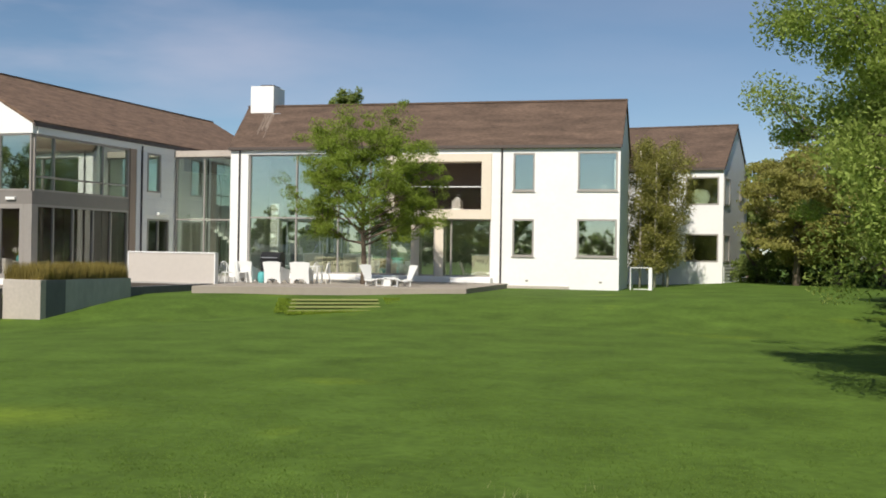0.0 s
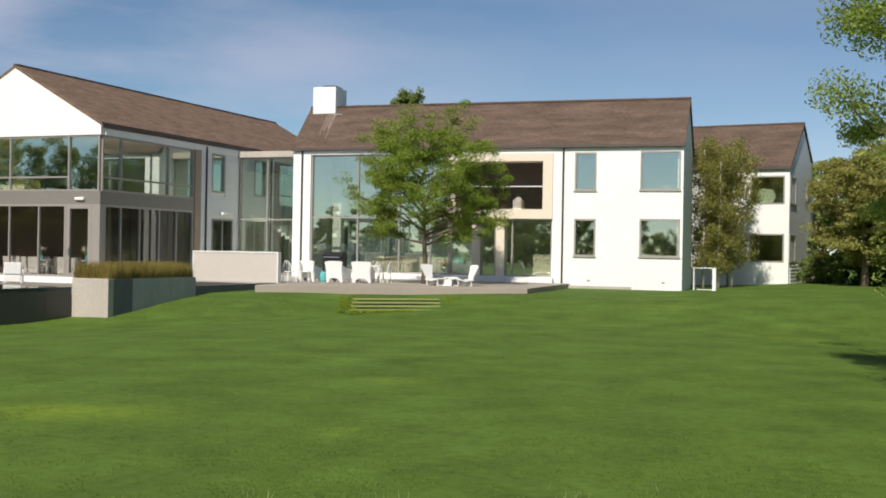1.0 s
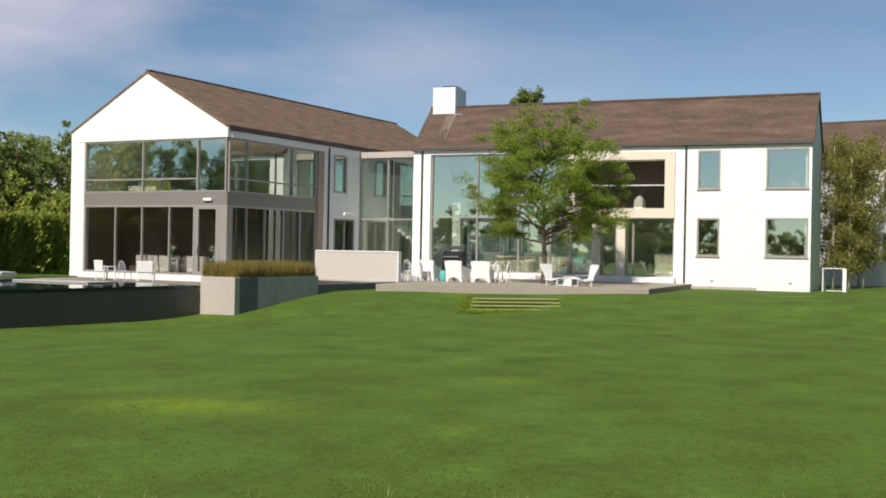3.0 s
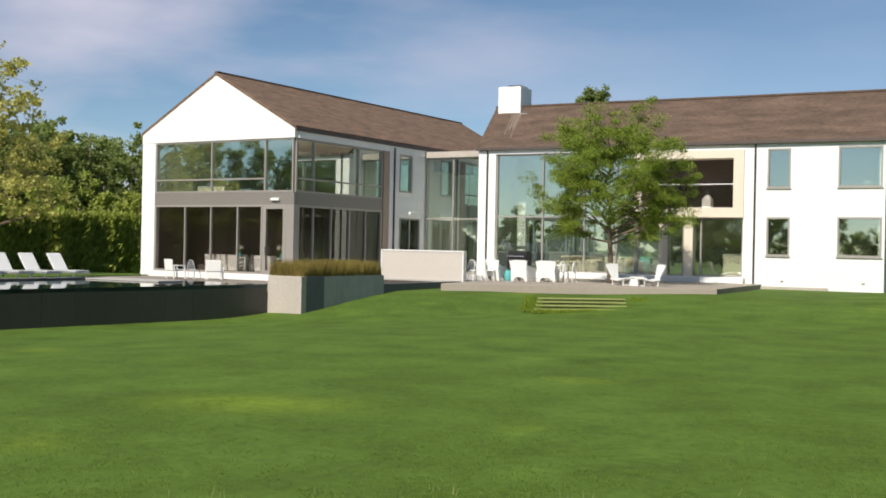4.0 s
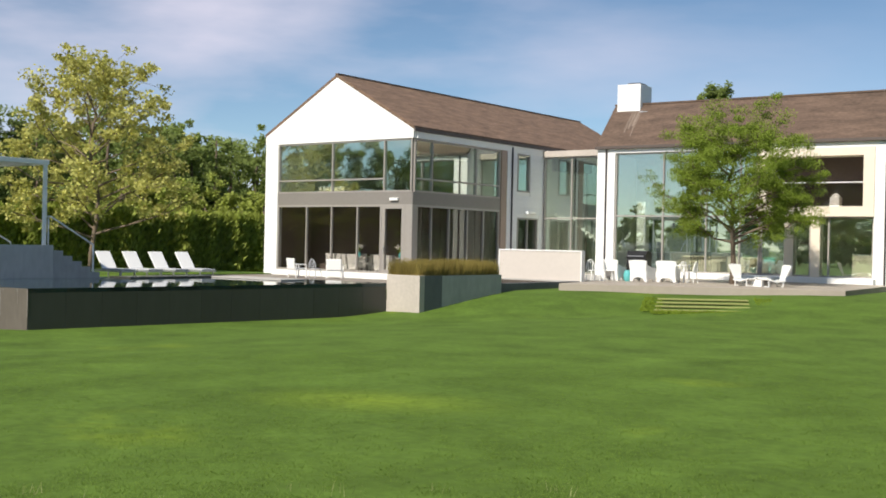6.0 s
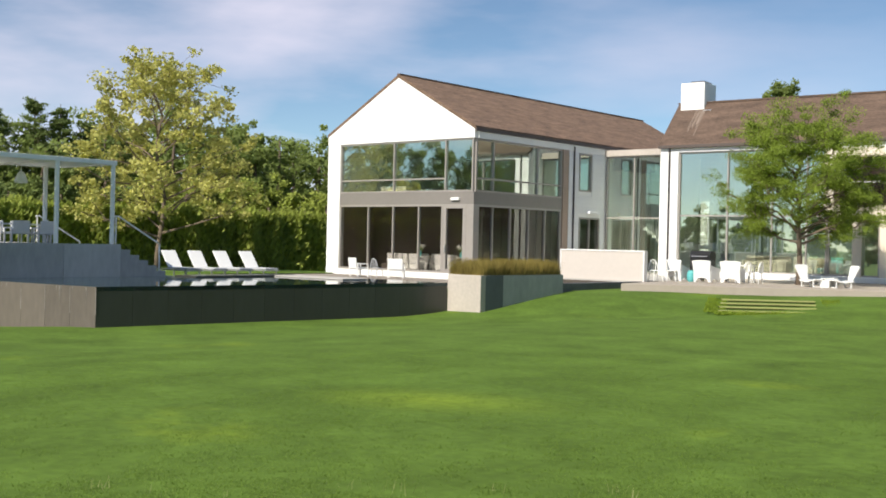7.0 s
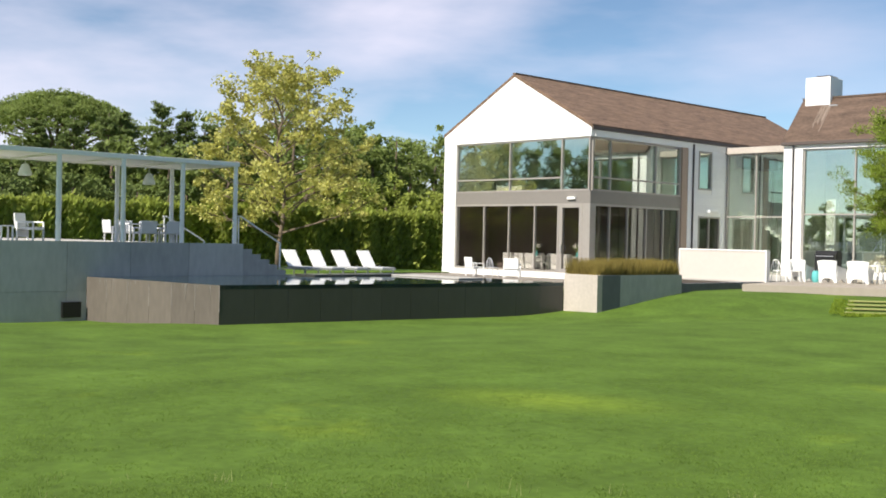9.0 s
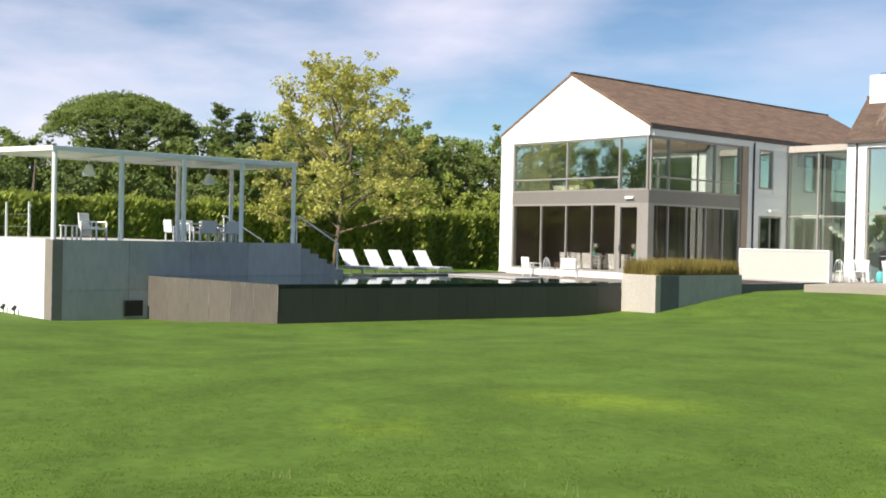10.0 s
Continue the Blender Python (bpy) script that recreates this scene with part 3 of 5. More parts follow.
def back_house():
    h = thing("guest_house", -4.6, 62, 0.3, 0, label="white two-storey guest house with brown roof behind birches", category="house")
    h.matrix_basis = pose(-4.6, 62.0, 0.5, 0, 0, -7)
    ev, rg, w, d = 6.5, 9.1, 9.0, 7.0
    wins = [(-2.1, -0.25, 1.35, 2.9), (-2.1, -0.25, 4.5, 6.05), (-7.0, -5.6, 1.35, 2.9), (-7.0, -5.6, 4.5, 6.05)]
    part("front_wall", wall_with_holes("y", 0, 0.3, -w, 0, -0.4, ev, wins), M_WHITE, h)
    for x in (-0.3, -w):
        part("end_wall", prism([(0.3, -0.4), (d, -0.4), (d, ev), (d / 2, rg), (0.3, ev + 0.2)], "x", x, x + 0.3), M_SIDING, h)
    part("back_wall", box(-w + 0.3, -0.3, d - 0.3, d, -0.4, ev), M_INT, h)
    part("slab", box(-w + 0.3, -0.3, 0.3, d - 0.3, 3.3, 3.5), M_INT, h)
    gable_roof(h, -w, 0, 0, d, ev, rg, "x", cover=M_ROOF_OLD)
    for q in wins:
        window_unit(h, "y", 0.02, *q, label="dark framed square window")
    lap_siding(h, "x", 0.0, 0.35, d - 0.1, -0.35, 1.3, [])
    for z in (1.35, 4.5):
        window_unit(h, "x", 0.02, 0.1, 1.7, z, z + 1.5, glass=M_GLASS_DARK, label="corner return window")
    window_unit(h, "x", 0.02, 4.6, 5.1, 4.9, 5.6, glass=M_GLASS_DARK)


back_house()


# ---- terrace, pool, deck ----
def pool():
    p = thing("infinity_pool", label="raised infinity pool with wet stone-tiled walls, painted darker on the shaded side", category="pool")
    a, b, c, d, zt = (-32.38, 15.5), (-26.2, 16.4), (-24.72, 29.2), (-32.38, 29.2), 0.75
    part("pool_core", prism([(a[0], a[1] + 0.06), (b[0] - 0.06, b[1] + 0.06), (c[0] - 0.06, c[1]), d], "z", -0.9, zt - 0.12), M_SLATE, p)
    part("water", prism([(a[0], a[1] + 0.03), (b[0], b[1]), c, (-29.5, 29.2), (-29.7, 28.2), (-31.2, 28.2), (-31.2, 23.4), (-32.38, 23.4)], "z", zt - 0.12, zt), M_WATER, p, "dark still water at the brim")
    part("coping", prism([(-31.2, 23.4), (-31.2, 28.2), (-32.38, 28.2), (-32.38, 23.4)], "z", zt - 0.12, zt + 0.05), M_TILE, p, "dark stone coping")
    part("landing", box(-31.6, -27.6, 26.95, 28.15, zt + 0.004, zt + 0.05, 0.01), M_PAVE, p, "pale stone slab across the water")

    def run(p0, p1, n, stone):
        v = Vector((p1[0] - p0[0], p1[1] - p0[1]))
        w, u = v.length / n, v.normalized()
        for i in range(n):
            t = part("tile", box(w * i + 0.004, w * (i + 1) - 0.004, 0, 0.05, -0.9, zt - 0.004), stone, p)
            t.matrix_basis = pose(p0[0], p0[1], 0, 0, 0, math.degrees(math.atan2(u.y, u.x)))
            if stone is M_TILE:
                continue
            part("joint_stain", box(w * (i + 1) - 0.012, w * (i + 1) + 0.012, -0.004, -0.001, 0.0, zt - 0.02), M_STAIN, t)
    # sunlit short wall lighter, shaded long wall darker, by material
    run(a, b, 6, M_TILE_SUNLIT)
    run(b, c, 12, M_TILE)
    rng = np.random.default_rng(77)
    slope = math.degrees(math.atan2(b[1] - a[1], b[0] - a[0]))
    for i in range(16):
        x, top, ln, w = 0.2 + 5.8 * rng.random(), zt - 0.02, 0.12 + 0.6 * rng.random() ** 2, 0.008 + 0.02 * rng.random()
        bm = prism([(x - w, top), (x + w, top), (x + w * 0.5, top - ln * 0.6), (x + w * 0.2, top - ln), (x - w * 0.4, top - ln * 0.7)], "y", -0.006, -0.002)
        part("lime_streak", bm, M_STAIN, p, "white lime streak").matrix_basis = pose(a[0], a[1], 0, 0, 0, slope)


pool()
pw = thing("concrete_planter", label="pale concrete planter with grey side walls beside the pool", category="planter")
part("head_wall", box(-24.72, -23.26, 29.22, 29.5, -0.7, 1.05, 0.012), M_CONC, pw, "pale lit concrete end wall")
# same block as the head wall; its shaded side is painted dark
part("return_wall", box(-24.72, -23.27, 29.504, 30.5, -0.7, 1.045, 0.008), M_SHADESLATE, pw, "grey return with its shade painted in")
part("side_wall", box(-24.72, -23.3, 30.504, 34.2, -0.7, 1.04, 0.008), M_FORM, pw, "grey formed concrete wall")
lw = thing("low_wall", label="freestanding low white panel wall beside the deck", category="wall")
part("panel", box(-27.52, -23.40, 40.215, 40.44, 0.66, 1.93), M_PANEL, lw)
for q in ((-27.57, -23.35, 1.932, 1.985), (-27.57, -23.35, 0.62, 0.658)):
    part("rail", box(q[0], q[1], 40.19, 40.45, q[2], q[3], 0.006), M_WHITE, lw, "white edge strip")
for q in (-27.57, -23.398):
    part("stile", box(q, q + 0.048, 40.192, 40.448, 0.66, 1.93), M_WHITE, lw, "white edge strip")
# the shade below the panel wall is painted in here
tagged(link_mesh("retaining_wall", box(-23.75, -23.45, 34.25, 40.15, -0.3, 0.70), M_SHADESLATE), "grey retaining wall between planter and deck, painted dark as in shade", "wall", kind="structure")
tagged(link_mesh("pool_terrace", box(-41.6, -24.85, 31.0, 39.94, 0.0, 0.40), M_PAVE_WARM), "brownish stone paved pool terrace", "terrace", kind="structure")
# added dark slab over the pale paving, in place of shade below the panel
tagged(link_mesh("dark_infill", box(-28.6, -23.76, 34.3, 39.93, 0.404, 0.66), M_INFILL), "added dark infill behind the concrete planter, painting the shade there", "bed", kind="structure")
tagged(link_mesh("side_terrace", box(-32.35, -23.45, 40.16, 51.2, 0.0, 0.715), M_PAVE), "pale stone paving beside the glass wing", "terrace", kind="structure")


def deck():
    d = thing("timber_deck", label="low grey timber deck in front of the house", category="deck", kind="structure")
    fl, fr, br, bl = (-22.3, 36.7), (-12.9, 41.6), (-13.6, 50.5), (-23.42, 49.85)
    part("deck_frame", prism([(fl[0] + 0.05, fl[1] + 0.05), (fr[0] - 0.05, fr[1] + 0.03), (br[0] - 0.05, br[1]), (bl[0] + 0.02, bl[1]), (-23.4, 40.6)], "z", 0.1, 0.66), M_DECK, d)
    n = 44
    for i in range(n):
        k0, k1 = i / n + 0.0006, (i + 1) / n - 0.0006

        def row(k):
            return ((fl[0] + (bl[0] - fl[0]) * min(1, k * 2.2), fl[1] + (bl[1] - fl[1]) * k), (fr[0] + (br[0] - fr[0]) * k, fr[1] + (br[1] - fr[1]) * k))
        (l0, r0), (l1, r1) = row(k0), row(k1)
        part("plank", prism([l0, r0, r1, l1], "z", 0.66, 0.72), M_DECK, d)
    part("fascia", prism([(fl[0], fl[1] - 0.03), (fr[0], fr[1] - 0.03), (fr[0], fr[1] + 0.01), (fl[0], fl[1] + 0.01)], "z", 0.42, 0.70), M_DECK, d)


deck()


def pergola_terrace():
    t = thing("raised_terrace", label="raised grey concrete terrace with stairs down to the pool", category="terrace", kind="structure")
    part("side_wall", box(-32.7, -32.43, 12.75, 21.2, -1.1, 1.82), M_SLATE, t, "grey shaded concrete wall")
    for i in range(4):
        y = 12.75 + 2.1125 * i
        for z0, z1 in ((-1.1, 0.3), (0.31, 1.84)):
            part("panel", box(-32.43, -32.4, y + 0.006, y + 2.1065, z0, z1), M_FORM, t)
    # black box added in place of a dark, shaded hollow
    part("shade_box", box(-32.4, -32.3, 14.7, 15.3, -0.5, -0.02), M_BLACK, t)
    part("front_wall", box(-48, -33.0, 12.45, 12.75, -1.1, 1.84), M_WHITE, t, "bright white rendered wall")
    part("pier", box(-33.0, -32.39, 12.44, 12.75, -1.1, 1.845), M_PAVE_WARM, t, "pale concrete pier")
    part("fill", box(-48, -32.7, 12.75, 21.2, -0.8, 1.80), M_PAVE, t)
    for i in range(6):
        part("step", box(-38, -32.4, 21.2 + 0.36 * i, 21.2 + 0.36 * (i + 1), -0.3, 1.84 - 0.18 * (i + 1)), M_SLATE, t)
    return t


pergola_terrace()


def pergola():
    p = thing("pergola", label="white flat-roofed steel pergola with slender round posts", category="pergola")
    ys = (12.5, 14.6, 16.73, 18.85, 20.9)
    for y in ys:
        part("post", tube([(-32.5, y, 1.84), (-32.5, y, 4.5)], 0.075, 14), M_WHITE, p)
    for y in (16.22, 18.32, 20.46):
        part("post", tube([(-36.04, y, 1.80), (-36.04, y, 4.5)], 0.075, 14), M_WHITE, p)
    rim = [(-32.42, 12.4), (-32.42, 21.0), (-36.25, 21.0), (-36.25, 11.2)]
    part("roof_panel", prism([(-32.5, 12.46), (-32.5, 20.92), (-36.17, 20.92), (-36.17, 11.3)], "z", 4.53, 4.60), M_WHITE, p)
    for q0, q1 in zip(rim, rim[1:] + rim[:1]):
        v = Vector((q1[0] - q0[0], q1[1] - q0[1]))
        e = part("roof_edge", box(0.005, v.length - 0.005, 0.0, 0.1, 4.49, 4.64, 0.006), M_WHITE, p)
        e.matrix_basis = pose(q0[0], q0[1], 0, 0, 0, math.degrees(math.atan2(v.y, v.x)))
    for y in ys[1:4]:
        part("joist", box(-36.15, -32.52, y - 0.04, y + 0.04, 4.47, 4.529), M_WHITE, p)


pergola()


# ---- planting ----
def tree(name, x, y, z, height, radius, trunk_h, trunk_r, limbs, upright, leaves, per, leaf, clump, seed, label, category="tree", flat=0.5, subs=4, squash=1.0, leader=0.8, bark=None, group="", slim=1.0, belly=0.5):
    """belly: how far up the crown it is widest."""
    rng = np.random.default_rng(seed)
    t = thing(name, x, y, z, float(rng.random() * 360), label=label, category=category, group=group)
    bm = bmesh.new()
    lead = [(0, 0, -0.15)]
    steps = 7
    for i in range(1, steps + 1):
        k = i / steps
        lead.append((0.12 * radius * k * rng.normal() * 0.5, 0.12 * radius * k * rng.normal() * 0.5, height * leader * k))
    add_tube(bm, lead, [trunk_r * (1.25 - 0.3 * (i > 0)) * (1 - 0.85 * i / steps) + 0.012 for i in range(steps + 1)], 9)
    trunk = part("trunk", bm, bark or M_BARK, t)
    for p in trunk.data.polygons:
        p.use_smooth = True
    bmb = bmesh.new()
    centres = []
    mid = trunk_h + (height - trunk_h) * belly
    above, below = (height - trunk_h) * (1 - belly), (height - trunk_h) * belly
    for i in range(limbs):
        k = (i + 0.5) / limbs
        hz = trunk_h * 0.85 + (height * leader * 0.95 - trunk_h * 0.85) * k
        a = i * 2.399963 + rng.normal() * 0.25
        j = min(steps - 1, int(hz / (height * leader) * steps))
        f = hz / (height * leader) * steps - j
        p0 = np.array(lead[j]) * (1 - f) + np.array(lead[j + 1]) * f
        up = upright * (0.7 + 0.6 * k) + 0.05 * rng.normal()
        end_z = min(height * 0.98, hz + radius * up * (1 - 0.2 * k))
        q = max(0.0, 1 - ((end_z - mid) / ((above if end_z > mid else below) * 1.06)) ** 2)
        reach = radius * max(0.22, math.sqrt(q)) * (0.72 + 0.4 * rng.random()) * squash
        end = np.array([math.cos(a) * reach, math.sin(a) * reach, end_z])
        m1 = p0 * 0.62 + end * 0.38 + np.array([0, 0, (0.06 - 0.10 * upright) * radius]) + rng.normal(size=3) * 0.04 * radius
        m2 = p0 * 0.28 + end * 0.72 + rng.normal(size=3) * 0.05 * radius
        path = [p0, m1, m2, end]
        r0 = trunk_r * (0.5 - 0.28 * k)
        add_tube(bmb, [tuple(v) for v in path], [r0, r0 * 0.65, r0 * 0.4, 0.012], 6)
        for s in range(subs):
            u = 0.35 + 0.6 * (s + rng.random()) / subs
            seg = 0 if u < 0.38 else (1 if u < 0.72 else 2)
            lo = (0, 0.38, 0.72)[seg]
            v = (u - lo) / ((0.38, 0.72, 1.0)[seg] - lo)
            b0 = path[seg] * (1 - v) + path[seg + 1] * v
            dv = (end - p0) / (np.linalg.norm(end - p0) + 1e-6) * 0.5 + rng.normal(size=3) * 0.6 + np.array([0, 0, upright * 0.5])
            b1 = b0 + dv * radius * 0.26 * (1.2 - 0.5 * u)
            add_tube(bmb, [tuple(b0), tuple((b0 + b1) / 2 + rng.normal(size=3) * 0.03), tuple(b1)], [r0 * 0.35, r0 * 0.22, 0.008], 4)
            centres += [b1, (b0 + b1) / 2 + rng.normal(size=3) * 0.08 * radius]
        centres += [end, m2 + rng.normal(size=3) * 0.06 * radius]
    part("branchwork", bmb, bark or M_BARK, t)
    sp = clump * (0.6 + 0.8 * rng.random(len(centres)))
    leaf_cloud("crown", centres, leaves, t, per, sp, leaf, rng, flat, slim)
    return t


def grove(name, spots, leaves, per_area, leaf, seed, label, category="woods"):
    """Far woods: each spot is x, y, ground, height, radius, and how far the crown reaches down."""
    rng = np.random.default_rng(seed)
    t = thing(name, label=label, category=category, kind="stuff")
    centres, spreads = [], []
    bm = bmesh.new()
    for x, y, z, h, r, low in spots:
        add_tube(bm, [(x, y, z - 0.2), (x + rng.normal() * 0.2, y, z + h * 0.5), (x + rng.normal() * 0.4, y, z + h * 0.85)], [0.22, 0.16, 0.05], 6)
        n = int(10 + r * 14)
        for _ in range(n):
            d = rng.normal(size=3)
            d /= np.linalg.norm(d)
            k = 0.55 + 0.45 * rng.random()
            zz = z + low + (h - low) * (0.5 + 0.5 * d[2] * k)
            centres.append((x + d[0] * r * k, y + d[1] * r * k, zz))
            spreads.append(0.23 * r * (0.6 + 0.7 * rng.random()))
    part("trunks", bm, M_BARK, t)
    leaf_cloud("crowns", centres, leaves, t, per_area, np.array(spreads), leaf, rng, 0.45)
    return t


def hedge(name, x0, x1, y0, y1, z0, z1, n, leaf, seed, label):
    rng = np.random.default_rng(seed)
    t = thing(name, label=label, category="hedge", kind="stuff")
    part("core", box(x0 + 0.3, x1 - 0.35, y0 + 0.2, y1 - 0.2, z0 - 0.3, z1 - 0.45), M_LEAF_D, t)
    u, v = rng.random(n), rng.random(n)
    top = rng.random(n) < 0.22
    lump = 0.16 * np.sin(u * (y1 - y0) * 1.3) + 0.12 * np.sin(u * (y1 - y0) * 3.1 + 1) + 0.12 * rng.normal(size=n)
    xs = np.where(top, x0 + (x1 - x0) * v, x1 - 0.15 + lump)
    zs = np.where(top, z1 - 0.2 + lump, z0 + (z1 - z0) * v ** 0.9)
    pos = np.stack([xs, y0 + (y1 - y0) * u, zs], 1)
    d = np.stack([0.5 + 0.4 * rng.normal(size=n), 0.5 * rng.normal(size=n), 0.9 + 0.3 * rng.normal(size=n)], 1)
    d /= np.linalg.norm(d, axis=1)[:, None]
    w = np.cross(d, rng.normal(size=(n, 3)))
    w /= np.linalg.norm(w, axis=1)[:, None]
    L = (leaf * (0.5 + 0.9 * rng.random(n)))[:, None]
    q = np.stack([pos - d * L * .5, pos + w * L * .22, pos + d * L * .6, pos - w * L * .22], 1).reshape(-1, 3)
    quads_mesh("foliage", q.tolist(), np.arange(n * 4).reshape(-1, 4).tolist(), M_HEDGE, t)


def blades(name, pos, height, width, lean, material, rng, parent=None):
    n = len(pos)
    a = rng.random(n) * 2 * np.pi
    w = np.stack([np.cos(a), np.sin(a), 0 * a], 1) * (width * (0.6 + 0.8 * rng.random(n)))[:, None]
    tip = pos + np.stack([rng.normal(size=n) * lean, rng.normal(size=n) * lean, np.ones(n)], 1) * (height * (0.5 + 0.8 * rng.random(n)))[:, None]
    q = np.stack([pos - w, pos + w, tip], 1).reshape(-1, 3)
    return quads_mesh(name, q.tolist(), np.arange(n * 3).reshape(-1, 3).tolist(), material, parent)


tree("deck_tree", -18.35, 44.1, 0.70, 7.2, 3.3, 1.9, 0.12, 34, 0.42, M_LEAF, 230, 0.072, 0.43, 11, "slender young tree with airy bright green leaves on the deck", flat=0.3, subs=6, leader=0.8, belly=0.33)
tree("plane_tree", -48.2, 33.7, 0.0, 10.9, 4.9, 2.3, 0.14, 34, 0.42, M_LEAF_Y, 42, 0.2, 0.38, 23, "tall open tree with yellow-green leaves beside the pool terrace", flat=0.5, subs=6, leader=0.9, belly=0.3)
for i, (bx, by) in enumerate(((-8.3, 56.6), (-7.8, 57.6), (-7.5, 56.2), (-7.0, 57.4), (-8.0, 58.4), (-7.4, 58.9))):
    tree("birch", bx, by, 0.55, 8.7 - 0.4 * (i % 3), 1.15, 0.6, 0.05, 18, 0.8, M_LEAF_B, 56, 0.10, 0.5, 40 + i, "thin multi-stemmed birch with small brownish green leaves", subs=4, flat=0.6, bark=M_BIRCH, group="birch clump beside the house")
for px, py, ph, pr, sd, lab in ((-0.7, 59.0, 7.9, 2.9, 51, "rounded pine with brown trunk and olive needles"), (1.3, 60.5, 9.6, 3.4, 52, "taller pine with brown trunk and olive needles"), (3.6, 56.0, 9.5, 3.6, 53, "broad pine shading the lawn's corner")):
    tree("pine", px, py, 0.5, ph, pr, 1.7, 0.19, 20, 0.12, M_LEAF_B, 110, 0.14, 0.62, sd, lab, flat=0.1, subs=6, leader=0.88, group="pines on the lawn's edge")
tree("spreading_pine", 4.1, 19.3, 0.0, 7.4, 4.9, 2.7, 0.28, 46, 0.14, M_LEAF_G, 500, 0.09, 0.6, 61, "wide spreading tree with bright green foliage overhanging the lawn", flat=0.35, subs=6, leader=0.85, slim=0.65)
tree("lawn_tree", 5.4, 30.0, 0.0, 8.5, 3.5, 0.5, 0.2, 34, 0.3, M_LEAF_G, 100, 0.16, 0.62, 62, "dense low-branched green tree at the lawn's edge", subs=5)
tree("lawn_tree", 5.2, 36.5, 0.1, 8.0, 3.4, 0.4, 0.2, 34, 0.3, M_LEAF_G, 100, 0.16, 0.62, 63, "dense low-branched green tree at the lawn's edge", subs=5)
tree("broad_bush", 4.4, 40.0, 0.2, 4.3, 2.3, 0.2, 0.1, 24, 0.5, M_LEAF_G, 130, 0.12, 0.6, 71, "dense bright green bush at the lawn's edge", category="bush", subs=5)


def umbrella_pine(x, y, height, radius, depth, seed):
    """Bare trunk that forks into radiating limbs under a flat, closed dome of needles."""
    rng = np.random.default_rng(seed)
    t = thing("umbrella_pine", x, y, 0.0, 0, label="dark umbrella-shaped pine rising above the woods", category="tree")
    fork = height - depth * 1.5
    part("trunk", tube([(0, 0, -0.2), (0.15, 0.1, fork * 0.5), (0, 0, fork)], 0.28, 9), M_BARK, t)
    bm = bmesh.new()
    centres = []
    for i in range(22):
        a, r = i * 2.39996, radius * math.sqrt((i + 0.5) / 22)
        e = (math.cos(a) * r, math.sin(a) * r, height - depth + 0.75 * depth * math.sqrt(max(0, 1 - (r / radius) ** 2)))
        add_tube(bm, [(0, 0, fork - 0.3), (e[0] * 0.5, e[1] * 0.5, fork + (e[2] - fork) * 0.62), e], [0.14, 0.08, 0.03], 6)
    part("branchwork", bm, M_BARK, t)
    for i in range(300):
        a, q = i * 2.39996, math.sqrt((i + 0.5) / 300)
        zz = math.sqrt(max(0.0, 1 - q * q))
        k = 0.86 + 0.16 * rng.random()
        centres.append((math.cos(a) * radius * q * k, math.sin(a) * radius * q * k, height - depth + depth * zz * k - 0.25 * rng.random()))
    leaf_cloud("crown", centres, M_LEAF_D, t, 200, 0.62 * (0.7 + 0.6 * rng.random(300)), 0.15, rng, 0.3)
    return t


umbrella_pine(-74.0, 33.2, 11.6, 5.3, 2.9, 81)


def conifer(x, y, height, radius, seed):
    """Pointed conifer: tiers of level branches, shorter towards the top, hung with flat dark sprays."""
    rng = np.random.default_rng(seed)
    t = thing("cedar", x, y, 0.0, 0, label="pointed dark green cedar among the woods", category="tree", group="cedars behind the hedge")
    part("trunk", tube([(0, 0, -0.2), (0.05, 0, height * 0.5), (0, 0, height)], [0.2, 0.12, 0.02], 8), M_BARK, t)
    bm, centres, sizes = bmesh.new(), [], []
    z = 1.0
    while z < height * 0.97:
        k = 1 - z / height
        n = 5 + int(4 * k)
        for i in range(n):
            a, r = 6.283 * (i + rng.random()) / n, radius * (0.12 + 0.88 * k) * (0.65 + 0.5 * rng.random())
            e = np.array([math.cos(a) * r, math.sin(a) * r, z + 0.22 * r + 0.22 * rng.normal()])
            add_tube(bm, [(0, 0, z), tuple(e * 0.5 + np.array([0, 0, z * 0.5 - 0.04])), tuple(e)], [0.04, 0.025, 0.008], 4)
            for u in (0.35, 0.6, 0.82, 1.0):
                centres.append(e * u + np.array([0, 0, z * (1 - u)]))
                sizes.append(0.16 + 0.2 * k * (1.25 - u) + 0.08 * rng.random())
        z += 0.28 + 0.12 * rng.random()
    part("branchwork", bm, M_BARK, t)
    leaf_cloud("crown", centres, M_LEAF_C, t, 22, np.array(sizes) * 1.5, 0.2, rng, 0.05, 0.6)
    return t


for i, (cx, cy, chh, cr) in enumerate(((-62.5, 34.7, 10.4, 2.4), (-63.5, 32.5, 9.8, 2.6), (-62.0, 36.1, 10.1, 2.2), (-61.5, 37.6, 9.3, 2.2), (-61.0, 30.4, 9.2, 2.4), (-60.5, 28.0, 8.6, 2.3), (-60.0, 25.6, 8.4, 2.3), (-60.5, 39.4, 8.8, 2.0))):
    conifer(cx, cy, chh, cr * 1.25, 90 + i)

tree("tall_tree", -32.4, 74.0, 0.0, 13.8, 1.5, 8.5, 0.2, 22, 1.0, M_LEAF_D, 60, 0.2, 0.36, 85, "tall green tree rising behind the house roof", subs=4, leader=0.95)
tree("tall_tree", -29.2, 76.0, 0.0, 13.3, 1.0, 8.0, 0.2, 22, 0.5, M_LEAF_D, 90, 0.2, 0.4, 86, "tall green tree rising behind the house roof", subs=4, leader=0.95)

